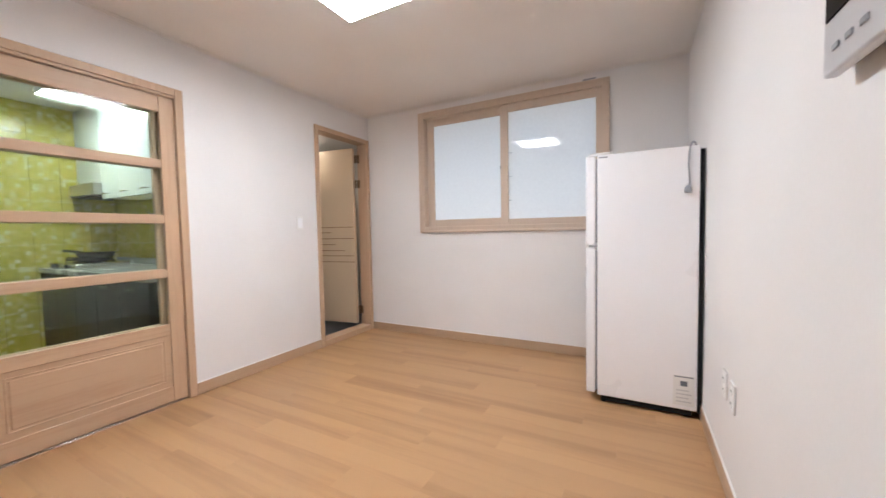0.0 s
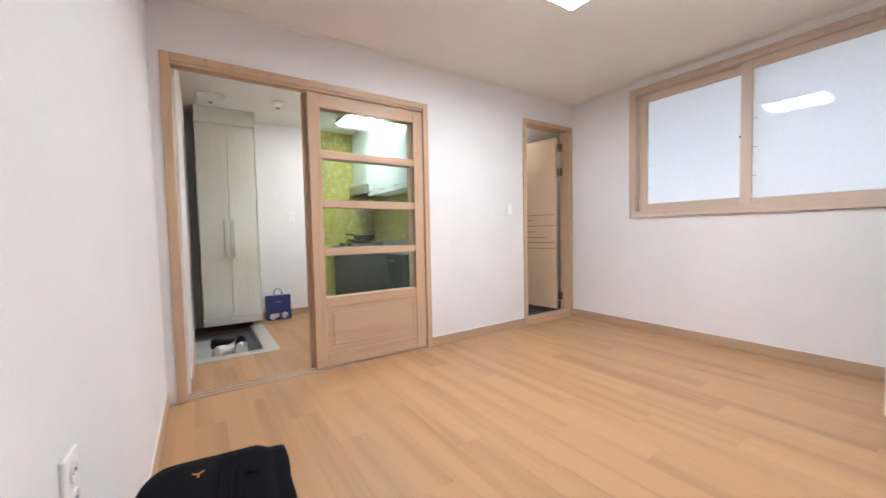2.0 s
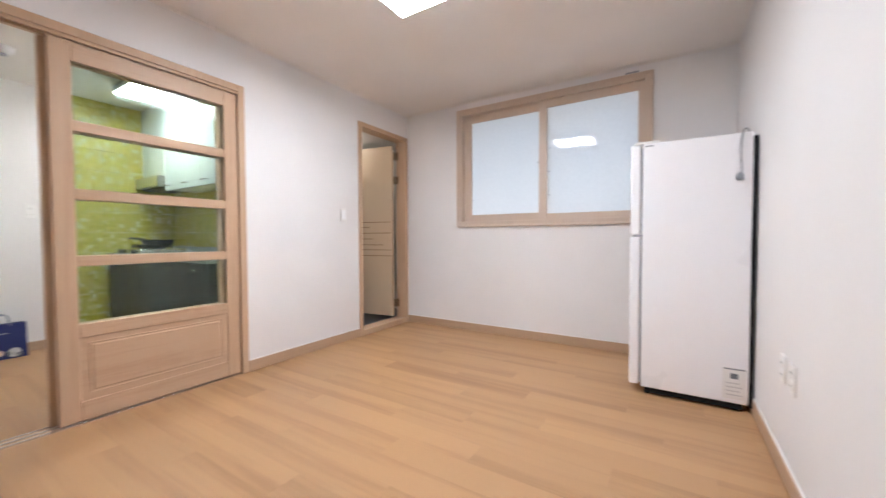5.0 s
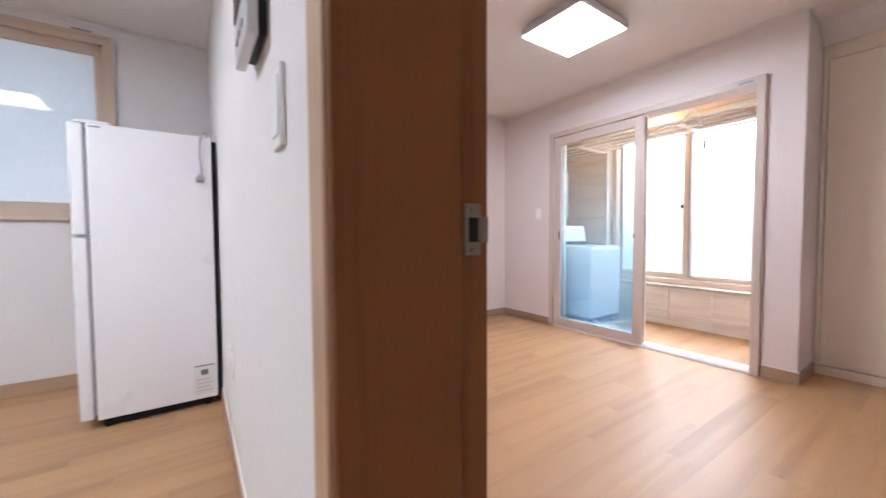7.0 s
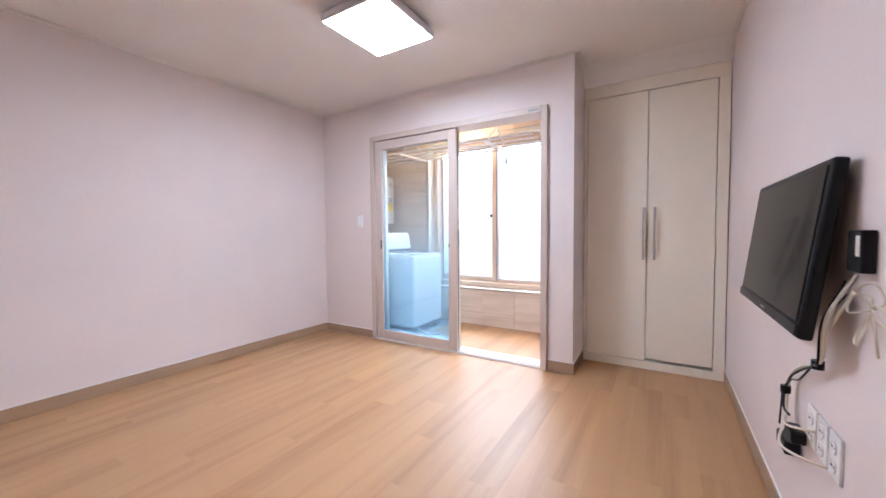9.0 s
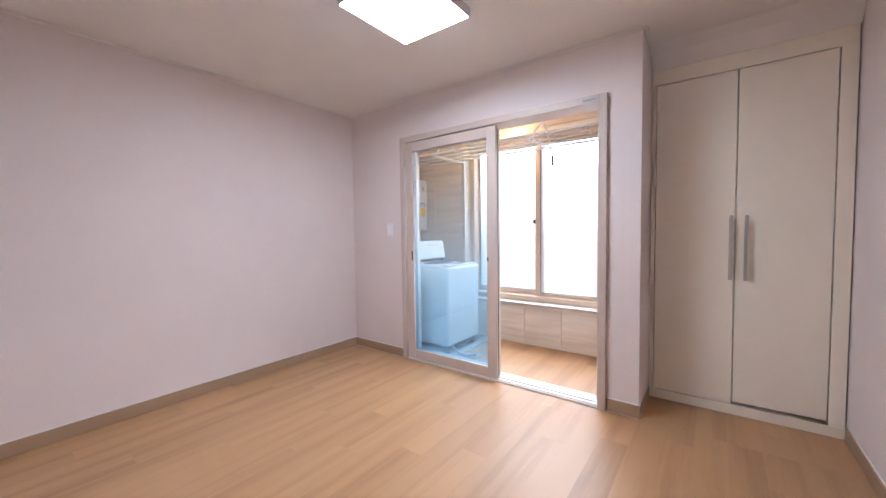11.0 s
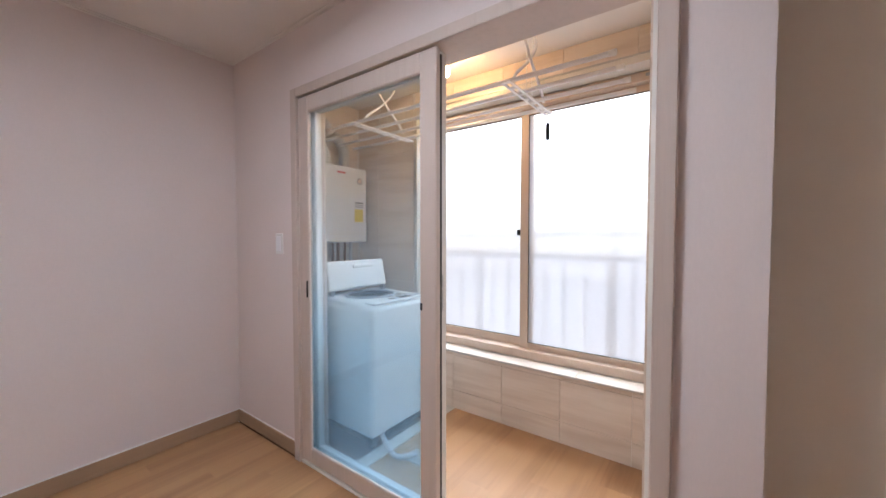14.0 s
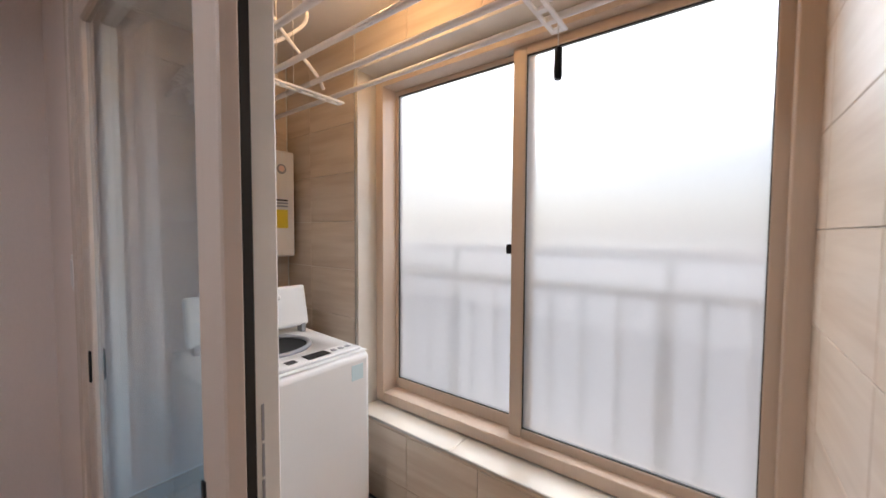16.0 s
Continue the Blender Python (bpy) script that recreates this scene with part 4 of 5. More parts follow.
def sneaker(x, y, z, yaw, label, upper):
    """A low sneaker, sole and upper lofted along its length."""
    t = thing("sneaker", (x, y, z), label, "shoe", "sneakers in the entrance")
    rot = Matrix.Translation((x, y, z)) @ Matrix.Rotation(radians(yaw), 4, "Z")
    for nm, z0, z1, grow, material in (("sole", 0.0, 0.028, 0.004, SHOE_WHITE), ("upper", 0.028, None, 0.0, upper)):
        bm, rings = bmesh.new(), []
        for i in range(9):
            u = i / 8
            hw = (0.030 + 0.017 * math.sin(u * 3.0 + 0.35)) * (0.72 if i in (0, 8) else 1) + grow
            top = z1 if z1 else 0.028 + 0.028 + 0.062 * max(0, 1 - u * 1.25) + 0.01 * math.sin(u * 3)
            ring = [bm.verts.new((u * 0.27 - 0.135, hw * math.cos(a), z0 + (top - z0) * (0.5 + 0.5 * math.sin(a)) if z1 else z0 + (top - z0) * max(0, math.sin(a)))) for a in [math.pi * k / 8 for k in range(9)]]
            if z1:
                for k, v in enumerate(ring):
                    v.co.z = z1 if 0 < k < 8 else z0
            rings.append(ring)
        for a, b in zip(rings, rings[1:]):
            for k in range(8):
                f = bm.faces.new((a[k], b[k], b[k + 1], a[k + 1]))
                f.smooth = not z1
            bm.faces.new((a[0], a[8], b[8], b[0]))
        bm.faces.new(rings[0])
        bm.faces.new(rings[-1])
        bm.transform(rot)
        part(nm, bm, material, t)
    bm = bmesh.new()
    for i in range(4):
        box(bm, (0.0 + i * 0.018, -0.018, 0.082 - i * 0.006), (0.007 + i * 0.018, 0.018, 0.087 - i * 0.006), 0.001)
    bm.transform(rot)
    part("laces", bm, SHOE_GREY, t)


sneaker(-1.86, 0.80, -0.045, 152, "white leather sneaker on the dark entrance floor", SHOE_WHITE)
sneaker(-1.88, 0.93, -0.045, 168, "white leather sneaker on the dark entrance floor", SHOE_WHITE)
sneaker(-2.12, 0.80, -0.045, 140, "black sneaker with a white sole on the entrance floor", BLACK)
sneaker(-2.14, 0.95, -0.045, 170, "black sneaker with a white sole on the entrance floor", BLACK)

bag = thing("shopping_bag", (-2.85, 1.405, 0), "navy blue paper shopping bag with pale printed shapes", "shopping bag")
bm = one((-2.92, 1.270, 0.001), (-2.80, 1.540, 0.285), 0.003)
for v in bm.verts:
    if v.co.z > 0.2:
        v.co.x = -2.86 + (v.co.x + 2.86) * 0.5
part("sack", bm, NAVY, bag)
for x in (-2.832, -2.888):
    part("handle", tube(curve_points([(x, 1.360, 0.27), (x, 1.370, 0.34), (x, 1.405, 0.362), (x, 1.440, 0.34), (x, 1.450, 0.27)], 6), 0.005, 8), GREY, bag)
for y, z, r, m in ((1.335, 0.045, 0.036, SHOE_WHITE), (1.380, 0.055, 0.026, PINKISH), (1.465, 0.05, 0.038, SHOE_WHITE), (1.490, 0.03, 0.02, SHOE_GREY), (1.435, 0.045, 0.016, SHOE_GREY)):
    part("printed_shape", lathe([(r, 0.0), (r, 0.0025)], (-2.8, y, z), 14, "x"), m, bag)
part("printed_bar", one((-2.8265, 1.375, 0.205), (-2.821, 1.435, 0.213)), GREY, bag)

sd = thing("smoke_detector", (-2.18, 1.37, HK), "round white smoke detector on the kitchen ceiling", "smoke detector")
part("housing", lathe([(0.03, -0.05), (0.05, -0.035), (0.058, -0.012), (0.058, 0.0)], (-2.18, 1.37, HK)), PLASTIC, sd)
part("sensor", lathe([(0.02, -0.062), (0.024, -0.05)], (-2.18, 1.37, HK), 14), GREY, sd)
sl = thing("entrance_lamp", (-2.32, 0.80, HK), "flat white square sensor lamp over the entrance", "ceiling lamp")
part("housing", one((-2.44, 0.69, HK - 0.05), (-2.20, 0.91, HK), 0.01, 3), PLASTIC, sl)
part("sensor", lathe([(0.015, -0.062), (0.02, -0.05)], (-2.32, 0.80, HK), 12), GREY, sl)

# ---- kitchen ----
bc = thing("base_cabinet", (-2.0, 2.4, 0), "glossy dark grey kitchen base cabinet", "kitchen cabinet")
part("carcass", one((KX + 0.012, 2.145, 0.08), (-1.0, KY1 - 0.012, 0.80), 0.002), KITCHEN_DARK, bc)
part("plinth", one((KX + 0.012, 2.19, 0.0), (-1.0, 2.21, 0.0795)), BLACK, bc)
for i, (x0, x1) in enumerate(((-2.962, -2.62), (-2.616, -2.22), (-2.216, -1.82), (-1.816, -1.42), (-1.416, -1.0))):
    zs = ((0.085, 0.36), (0.364, 0.58), (0.584, 0.795)) if i == 0 else ((0.085, 0.795),)
    for z0, z1 in zs:
        d = part("front", one((x0, 2.125, z0), (x1, 2.1445, z1), 0.002), KITCHEN_DARK, bc)
        part("handle", tube(curve_points([((x0 + x1) / 2 - 0.05, 2.125, z1 - 0.05), ((x0 + x1) / 2 - 0.045, 2.10, z1 - 0.05), ((x0 + x1) / 2 + 0.045, 2.10, z1 - 0.05), ((x0 + x1) / 2 + 0.05, 2.125, z1 - 0.05)], 4), 0.005, 8), CHROME, d)
wt = thing("worktop", (-2.0, 2.4, 0.8), "grey stone-effect kitchen worktop", "worktop")
part("slab", one((KX + 0.011, 2.11, 0.801), (-1.0, KY1 - 0.011, 0.84), 0.004, 2), WORKTOP, wt)
part("upstand", one((KX + 0.011, KY1 - 0.03, 0.8405), (-1.0, KY1 - 0.011, 0.90), 0.003), WORKTOP, wt)
gs = thing("gas_stove", (-2.6, 2.4, 0.84), "two-burner gas stove with black pan supports", "gas stove")
part("body", one((-2.90, 2.17, 0.8405), (-2.32, 2.55, 0.885), 0.008, 2), CHROME, gs)
for x in (-2.75, -2.47):
    ring = tube([(x + 0.1 * math.cos(a), 2.36 + 0.1 * math.sin(a), 0.905) for a in [2 * math.pi * k / 20 for k in range(20)]], 0.008, 8, closed=True)
    sup = part("pan_support", ring, BLACK, gs)
    for k in range(4):
        a = math.pi / 4 + k * math.pi / 2
        part("finger", tube([(x + 0.13 * math.cos(a), 2.36 + 0.13 * math.sin(a), 0.886), (x + 0.12 * math.cos(a), 2.36 + 0.12 * math.sin(a), 0.925), (x + 0.03 * math.cos(a), 2.36 + 0.03 * math.sin(a), 0.918)], 0.007, 8), BLACK, sup)
    part("burner", lathe([(0.045, 0.0), (0.045, 0.012), (0.03, 0.02)], (x, 2.36, 0.8855), 18), BLACK, gs)
    part("knob", lathe([(0.018, -0.022), (0.02, 0.0)], (x, 2.17, 0.862), 14, "y"), BLACK, gs)
pan = thing("frying_pan", (-2.47, 2.36, 0.926), "black frying pan standing on the gas stove", "pan")
part("bowl", lathe([(0.09, 0.0), (0.12, 0.012), (0.135, 0.05), (0.130, 0.05), (0.112, 0.014), (0.0, 0.008)], (-2.47, 2.36, 0.926), 24), BLACK, pan)
part("handle", tube([(-2.60, 2.33, 0.965), (-2.70, 2.28, 0.985), (-2.80, 2.24, 0.99)], 0.010, 8), BLACK, pan)
uc_x = [-2.44, -2.09, -1.74, -1.39, -1.02]
for x0, x1 in zip(uc_x, uc_x[1:]):
    uc = thing("wall_cabinet", (x0, 2.55, 1.46), "glossy white kitchen wall cabinet with a wire handle", "kitchen cabinet", "kitchen wall cabinets")
    part("carcass", one((x0 + 0.001, 2.44, 1.465), (x1 - 0.001, KY1 - 0.012, 2.322), 0.001), CREAM, uc)
    d = part("door", one((x0 + 0.0015, 2.42, 1.455), (x1 - 0.0015, 2.4395, 2.322), 0.002), KITCHEN_WHITE, uc)
    xm = x0 + 0.09
    part("handle", tube(curve_points([(xm - 0.045, 2.42, 1.50), (xm - 0.042, 2.395, 1.50), (xm + 0.042, 2.395, 1.50), (xm + 0.045, 2.42, 1.50)], 4), 0.005, 8), CHROME, d)
hood = thing("range_hood", (-2.7, 2.55, 1.45), "white cabinet with a slim steel range hood below", "range hood")
part("cover", one((KX + 0.012, 2.44, 1.62), (-2.443, KY1 - 0.012, 2.322), 0.002), CREAM, hood)
part("door", one((KX + 0.013, 2.42, 1.61), (-2.444, 2.4395, 2.322), 0.002), KITCHEN_WHITE, hood)
part("canopy", one((KX + 0.012, 2.36, 1.50), (-2.446, KY1 - 0.012, 1.605), 0.004), STEEL, hood)
part("filter", one((-2.93, 2.40, 1.485), (-2.50, 2.66, 1.4995), 0.002), BLACK, hood)
fc = thing("kitchen_faucet", (-1.35, 2.55, 0.84), "curved chrome kitchen faucet", "faucet")
part("spout", tube(curve_points([(-1.35, 2.62, 0.841), (-1.35, 2.62, 1.0), (-1.36, 2.58, 1.09), (-1.38, 2.48, 1.08), (-1.39, 2.44, 1.02)], 6), 0.011, 10), CHROME, fc)
part("base", lathe([(0.026, 0.0), (0.026, 0.03), (0.016, 0.04)], (-1.35, 2.62, 0.8405), 16), CHROME, fc)
rk = thing("dish_rack", (-1.4, 2.55, 1.36), "chrome wire dish rack hanging under the cabinets", "dish rack")
for y in (2.48, 2.54, 2.60, 2.66):
    part("wire", tube([(-1.75, y, 1.30), (-1.05, y, 1.30)], 0.004, 6), CHROME, rk)
for x in (-1.74, -1.40, -1.06):
    part("bracket", tube(curve_points([(x, 2.47, 1.32), (x, 2.48, 1.30), (x, 2.66, 1.30), (x, 2.69, 1.38), (x, 2.69, 1.464)], 4), 0.005, 6), CHROME, rk)

# ---- television ----
tv = thing("television", (4.06, 0.6, 1.0), "black flat television on a tilting wall bracket", "television")
tilt = Matrix.Rotation(radians(7), 3, "X")
pivot = Vector((4.08, 0.58, 1.03))
def tv_box(lo, hi, bevel=0.0, seg=1):
    return one(lo, hi, bevel, seg, tilt, pivot)


part("cabinet", tv_box((3.676, 0.570, 0.80), (4.455, 0.602, 1.258), 0.008, 3), BLACK, tv)
part("rear_bulge", tv_box((3.78, 0.545, 0.90), (4.29, 0.5695, 1.14), 0.006, 2), BLACK, tv)
part("screen", tv_box((3.694, 0.6023, 0.842), (4.437, 0.6050, 1.240), 0.001), SCREEN, tv, "dark glossy screen")
part("lower_bezel", tv_box((3.681, 0.6024, 0.806), (4.450, 0.6075, 0.838), 0.003, 2), BLACK, tv)
part("maker_mark", tv_box((4.01, 0.6076, 0.818), (4.06, 0.6084, 0.824)), GREY, tv)
br = part("wall_bracket", boxes([((3.95, WB + 0.001, 0.94), (4.22, WB + 0.014, 1.12)), ((4.02, WB + 0.014, 0.99), (4.15, 0.545, 1.07))], 0.003), BLACK, tv)
bx = thing("set_top_box", (3.60, WB + 0.02, 1.05), "small black box with a white label behind the television", "set-top box")
part("case", one((3.578, WB + 0.001, 0.985), (3.650, WB + 0.026, 1.080), 0.004, 2), BLACK, bx)
part("label_sticker", one((3.584, WB + 0.0262, 1.022), (3.603, WB + 0.0270, 1.068)), PLASTIC, bx)

def cable(name, ctrl, r, material, label, group="television cables"):
    return solo(name, tube(curve_points(ctrl, 7), r, 6), material, label, "cable", group)


W = WB
cable("cable", [(3.66, W + 0.022, 0.93), (3.69, W + 0.045, 0.86), (3.74, W + 0.040, 0.775), (3.80, W + 0.032, 0.715), (3.93, W + 0.030, 0.655), (4.03, W + 0.030, 0.600), (4.085, W + 0.030, 0.535), (4.05, W + 0.040, 0.49), (3.965, W + 0.045, 0.497)], 0.0036, BLACK, "black cable running down the wall from the television")
cable("cable", [(3.64, W + 0.022, 0.95), (3.66, W + 0.050, 0.88), (3.72, W + 0.045, 0.79), (3.795, W + 0.026, 0.720), (3.94, W + 0.024, 0.665), (4.04, W + 0.024, 0.610), (4.095, W + 0.022, 0.535), (4.06, W + 0.032, 0.45), (3.95, W + 0.070, 0.41), (3.83, W + 0.050, 0.43), (3.76, W + 0.014, 0.45)], 0.0040, CABLE_W, "ivory cable running down the wall to the sockets")
cable("cable", [(3.67, W + 0.020, 0.96), (3.70, W + 0.050, 0.85), (3.72, W + 0.050, 0.74), (3.81, W + 0.036, 0.705), (3.90, W + 0.040, 0.635), (4.00, W + 0.034, 0.60), (4.09, W + 0.034, 0.54), (4.075, W + 0.040, 0.505), (4.00, W + 0.060, 0.45)], 0.0028, BLACK, "thin black cable beside the other cables")
cable("cable", [(3.62, W + 0.022, 0.94), (3.67, W + 0.048, 0.83), (3.73, W + 0.036, 0.76), (3.805, W + 0.026, 0.712), (3.92, W + 0.020, 0.668), (4.05, W + 0.020, 0.605), (4.10, W + 0.018, 0.545), (4.075, W + 0.026, 0.47), (3.98, W + 0.050, 0.46), (3.86, W + 0.014, 0.50)], 0.0036, CABLE_W, "thin ivory cable running down the wall to the sockets")
cable("cable", [(3.60, W + 0.024, 0.98), (3.61, W + 0.050, 0.92), (3.65, W + 0.052, 0.86), (3.70, W + 0.040, 0.84), (3.72, W + 0.030, 0.90)], 0.0036, CABLE_W, "ivory cable looped behind the television")
for k in range(5):
    a = k * 1.25
    cable("cable_loop", [(3.50, W + 0.03, 0.920), (3.50 + 0.07 * math.cos(a), W + 0.045, 0.90 + 0.06 * math.sin(a)), (3.50 + 0.09 * math.cos(a + 0.5), W + 0.035, 0.90 + 0.075 * math.sin(a + 0.5)), (3.50 + 0.045 * math.cos(a + 1.0), W + 0.025, 0.905 + 0.045 * math.sin(a + 1.0)), (3.52, W + 0.03, 0.910)], 0.0025, CABLE_W, "coiled ivory cable bundle hanging behind the television", "coiled cables")
for x, z in ((3.80, 0.713), (4.088, 0.538)):
    solo("cable_tie", lathe([(0.014, -0.012), (0.014, 0.012)], (x, W + 0.028, z), 10), BLACK, "black tape round the cables", "cable tie", "cable ties")
ad = thing("power_adapter", (4.055, W + 0.03, 0.380), "black power adapter plugged in beside the sockets", "power adapter")
part("block", one((4.005, W + 0.004, 0.345), (4.110, W + 0.045, 0.390), 0.006, 2), BLACK, ad)
part("plug", one((3.915, W + 0.0125, 0.425), (3.995, W + 0.05, 0.465), 0.008, 2), BLACK, ad)

# ---- closet ----
cl = thing("closet", (5.9, 1.0, 0), "tall cream closet with two doors and steel bar handles", "closet")
part("carcass", one((5.80, WB + 0.006, 0.0), (6.215, YP - 0.004, 2.258), 0.002), CREAM, cl)
part("plinth", one((5.668, WB + 0.006, 0.0), (5.7995, YP - 0.004, 0.062), 0.002), CREAM, cl)
part("top_filler", one((5.672, WB + 0.006, 2.162), (5.7995, YP - 0.004, 2.262), 0.002), CREAM, cl)
part("side_filler", one((5.668, WB + 0.006, 0.0625), (5.7995, 0.602, 2.1615), 0.002), CREAM, cl)
for y0, y1, h in ((0.607, 1.0305, 0.981), (1.0355, 1.466, 1.055)):
    d = part("door", one((5.668, y0, 0.068 if y0 > 1 else 0.085), (5.692, y1, 2.157), 0.002), CREAM, cl)
    bar_handle(h, 0.864, 1.266, 5.668, d, -1)
part("side_filler", one((5.672, 1.471, 0.0625), (5.7995, YP - 0.004, 2.1615), 0.002), CREAM, cl)

# added infill: covers the open gap over the closet, too dark otherwise
bm = bmesh.new()
lo, hi = WB + 0.001, YP - 0.001
ring = [[bm.verts.new((x, y, z)) for x, z in ((5.55, 2.399), (5.61, 2.345), (5.669, 2.2625), (5.70, 2.2625), (5.70, 2.399))] for y in (lo, hi)]
for k in range(5):
    bm.faces.new((ring[0][k], ring[0][(k + 1) % 5], ring[1][(k + 1) % 5], ring[1][k]))
bm.faces.new(ring[0])
bm.faces.new(ring[1])
solo("bulkhead", bm, CEIL, "sloping papered infill added to cover the dark gap above the closet", "bulkhead", kind="structure")

# ---- washing machine ----
WX0, WX1, WY0, WY1 = 5.545, 6.115, 3.165, 3.72
wm = thing("washing_machine", (5.83, 3.44, 0.0), "white top-loading washing machine with its lid open", "washing machine")
body = one((WX0, WY0, 0.075), (WX1, WY1, 0.845), 0.030, 4)
part("body", body, WASHER, wm)
part("base", one((WX0 + 0.03, WY0 + 0.03, 0.03), (WX1 - 0.03, WY1 - 0.03, 0.0745), 0.004), BLACK, wm)
for x in (WX0 + 0.06, WX1 - 0.06):
    for y in (WY0 + 0.06, WY1 - 0.06):
        part("foot", lathe([(0.024, -0.002), (0.024, 0.015), (0.014, 0.0299)], (x, y, -0.0), 12), BLACK, wm)
cx, cy = (WX0 + WX1) / 2, (WY0 + WY1) / 2 + 0.04
bm = bmesh.new()
outer_ring, inner_ring, low_ring = [], [], []
for k in range(40):
    a = 2 * math.pi * k / 40
    c, s = math.cos(a), math.sin(a)
    f = 1 / max(abs(c), abs(s))
    outer_ring.append(bm.verts.new((cx + (WX1 - WX0 - 0.02) / 2 * c * f, (WY0 + WY1) / 2 + (WY1 - WY0 - 0.02) / 2 * s * f, 0.8455 + 0.035 * ((WY1 - WY0) / 2 * s * f + 0.28) * 1.0)))
    inner_ring.append(bm.verts.new((cx + 0.185 * c, cy + 0.165 * s, 0.862)))
    low_ring.append(bm.verts.new((cx + 0.17 * c, cy + 0.15 * s, 0.70)))
for a, b in ((outer_ring, inner_ring), (inner_ring, low_ring)):
    for k in range(40):
        bm.faces.new((a[k], a[(k + 1) % 40], b[(k + 1) % 40], b[k])).smooth = True
part("top_cover", bm, WASHER, wm)
bm = lathe([(0.168, 0.0), (0.168, 0.004)], (cx, cy, 0.855), 30)
bmesh.ops.scale(bm, vec=(1, 0.9, 1), verts=bm.verts[:], space=Matrix.Translation((-cx, -cy, 0)))
part("drum_opening", bm, DARK, wm)
part("drum_ring", tube([(cx + 0.165 * math.cos(a), cy + 0.148 * math.sin(a), 0.862) for a in [2 * math.pi * k / 28 for k in range(28)]], 0.010, 8, closed=True), GREY, wm)
pn = part("control_panel", one((WX0 + 0.05, WY0 + 0.03, 0.848), (WX1 - 0.03, WY0 + 0.115, 0.862), 0.005, 2), WASHER, wm)
part("display", one((WX0 + 0.30, WY0 + 0.045, 0.8625), (WX0 + 0.40, WY0 + 0.10, 0.8655), 0.002), BLACK, pn)
part("button", one((WX0 + 0.22, WY0 + 0.055, 0.8625), (WX0 + 0.26, WY0 + 0.09, 0.8655), 0.002), BLACK, pn)
for i in range(3):
    part("button", one((WX0 + 0.42 + i * 0.035, WY0 + 0.06, 0.8625), (WX0 + 0.44 + i * 0.035, WY0 + 0.085, 0.865), 0.002), GREY, pn)
turn = Matrix.Rotation(radians(-12), 3, "X")
bm = one((WX0 + 0.028, 3.582, 0.895), (WX1 - 0.028, 3.618, 1.095), 0.016, 4, turn, (0, 3.6, 0.9))
lid = part("lid", bm, WASHER, wm, "open white lid")
part("lid_grip", one((cx - 0.09, 3.545, 1.045), (cx + 0.09, 3.56, 1.068), 0.006, 2), PLASTIC, lid)
for x in (WX0 + 0.06, WX1 - 0.06):
    part("lid_hinge", one((x - 0.012, 3.585, 0.865), (x + 0.012, 3.625, 0.915), 0.003), GREY, wm)
part("rating_sticker", one((WX1 - 0.105, WY0 - 0.0012, 0.735), (WX1 - 0.045, WY0 - 0.0002, 0.80)), plain("pale_blue_sticker", (0.62, 0.76, 0.80), 0.4), wm)
part("maker_mark", one((WX0 - 0.0012, WY0 + 0.12, 0.515), (WX0 - 0.0002, WY0 + 0.19, 0.522)), GREY, wm)

# ---- boiler ----
bo = thing("gas_boiler", (6.02, 4.05, 1.21), "white wall-hung gas boiler with a silver flue", "boiler")
part("case", one((5.79, 3.97, 1.21), (6.245, 4.118, 1.815), 0.012, 3), PLASTIC, bo)
part("red_mark", one((5.94, 3.9685, 1.755), (6.02, 3.9698, 1.770)), RED, bo)
part("round_seal", lathe([(0.028, -0.0015), (0.028, 0.0)], (6.165, 3.9695, 1.71), 20, "y"), GREY, bo)
part("seal_centre", lathe([(0.018, -0.0016), (0.018, 0.0)], (6.165, 3.9681, 1.712), 16, "y"), PINKISH, bo)
part("notice", one((6.11, 3.9685, 1.485), (6.205, 3.9698, 1.545)), PLASTIC, bo)
for i in range(3):
    part("notice_bar", one((6.115, 3.9675, 1.495 + i * 0.017), (6.20, 3.9684, 1.504 + i * 0.017)), BLACK if i == 2 else GREY, bo)
part("yellow_notice", one((6.11, 3.9685, 1.375), (6.20, 3.9698, 1.480)), YELLOW, bo, "yellow notice sticker")
part("control_flap", one((5.98, 3.968, 1.26), (6.08, 3.9705, 1.32), 0.002), GREY, bo)
part("control_flap_face", one((5.982, 3.967, 1.262), (6.078, 3.9679, 1.318)), PLASTIC, bo)
def bellows(ctrl, r):
    pts = curve_points(ctrl, 20)
    return tube(pts, r, 16, radii=[r + 0.006 * math.sin(i * math.pi * 0.5) for i in range(len(pts))])


part("flexible_flue", bellows([(5.89, 4.05, 1.815), (5.88, 4.05, 1.90), (5.81, 4.06, 1.97), (5.78, 4.06, 2.06)], 0.044), FOIL, bo, "corrugated aluminium flue")
part("flexible_flue", bellows([(5.72, 4.05, 2.04), (5.77, 4.04, 2.12), (5.86, 4.03, 2.12), (5.925, 4.03, 2.06)], 0.044), FOIL, bo, "corrugated aluminium flue")
part("flue_clamp", tube([(5.925, 4.03, 2.062), (5.965, 4.035, 2.045)], 0.047, 18), STEEL, bo)
part("flue_pipe", tube(curve_points([(5.955, 4.035, 2.05), (6.02, 4.04, 2.02), (6.07, 4.05, 1.95), (6.075, 4.055, 1.815)], 8), 0.042, 16), STEEL, bo)
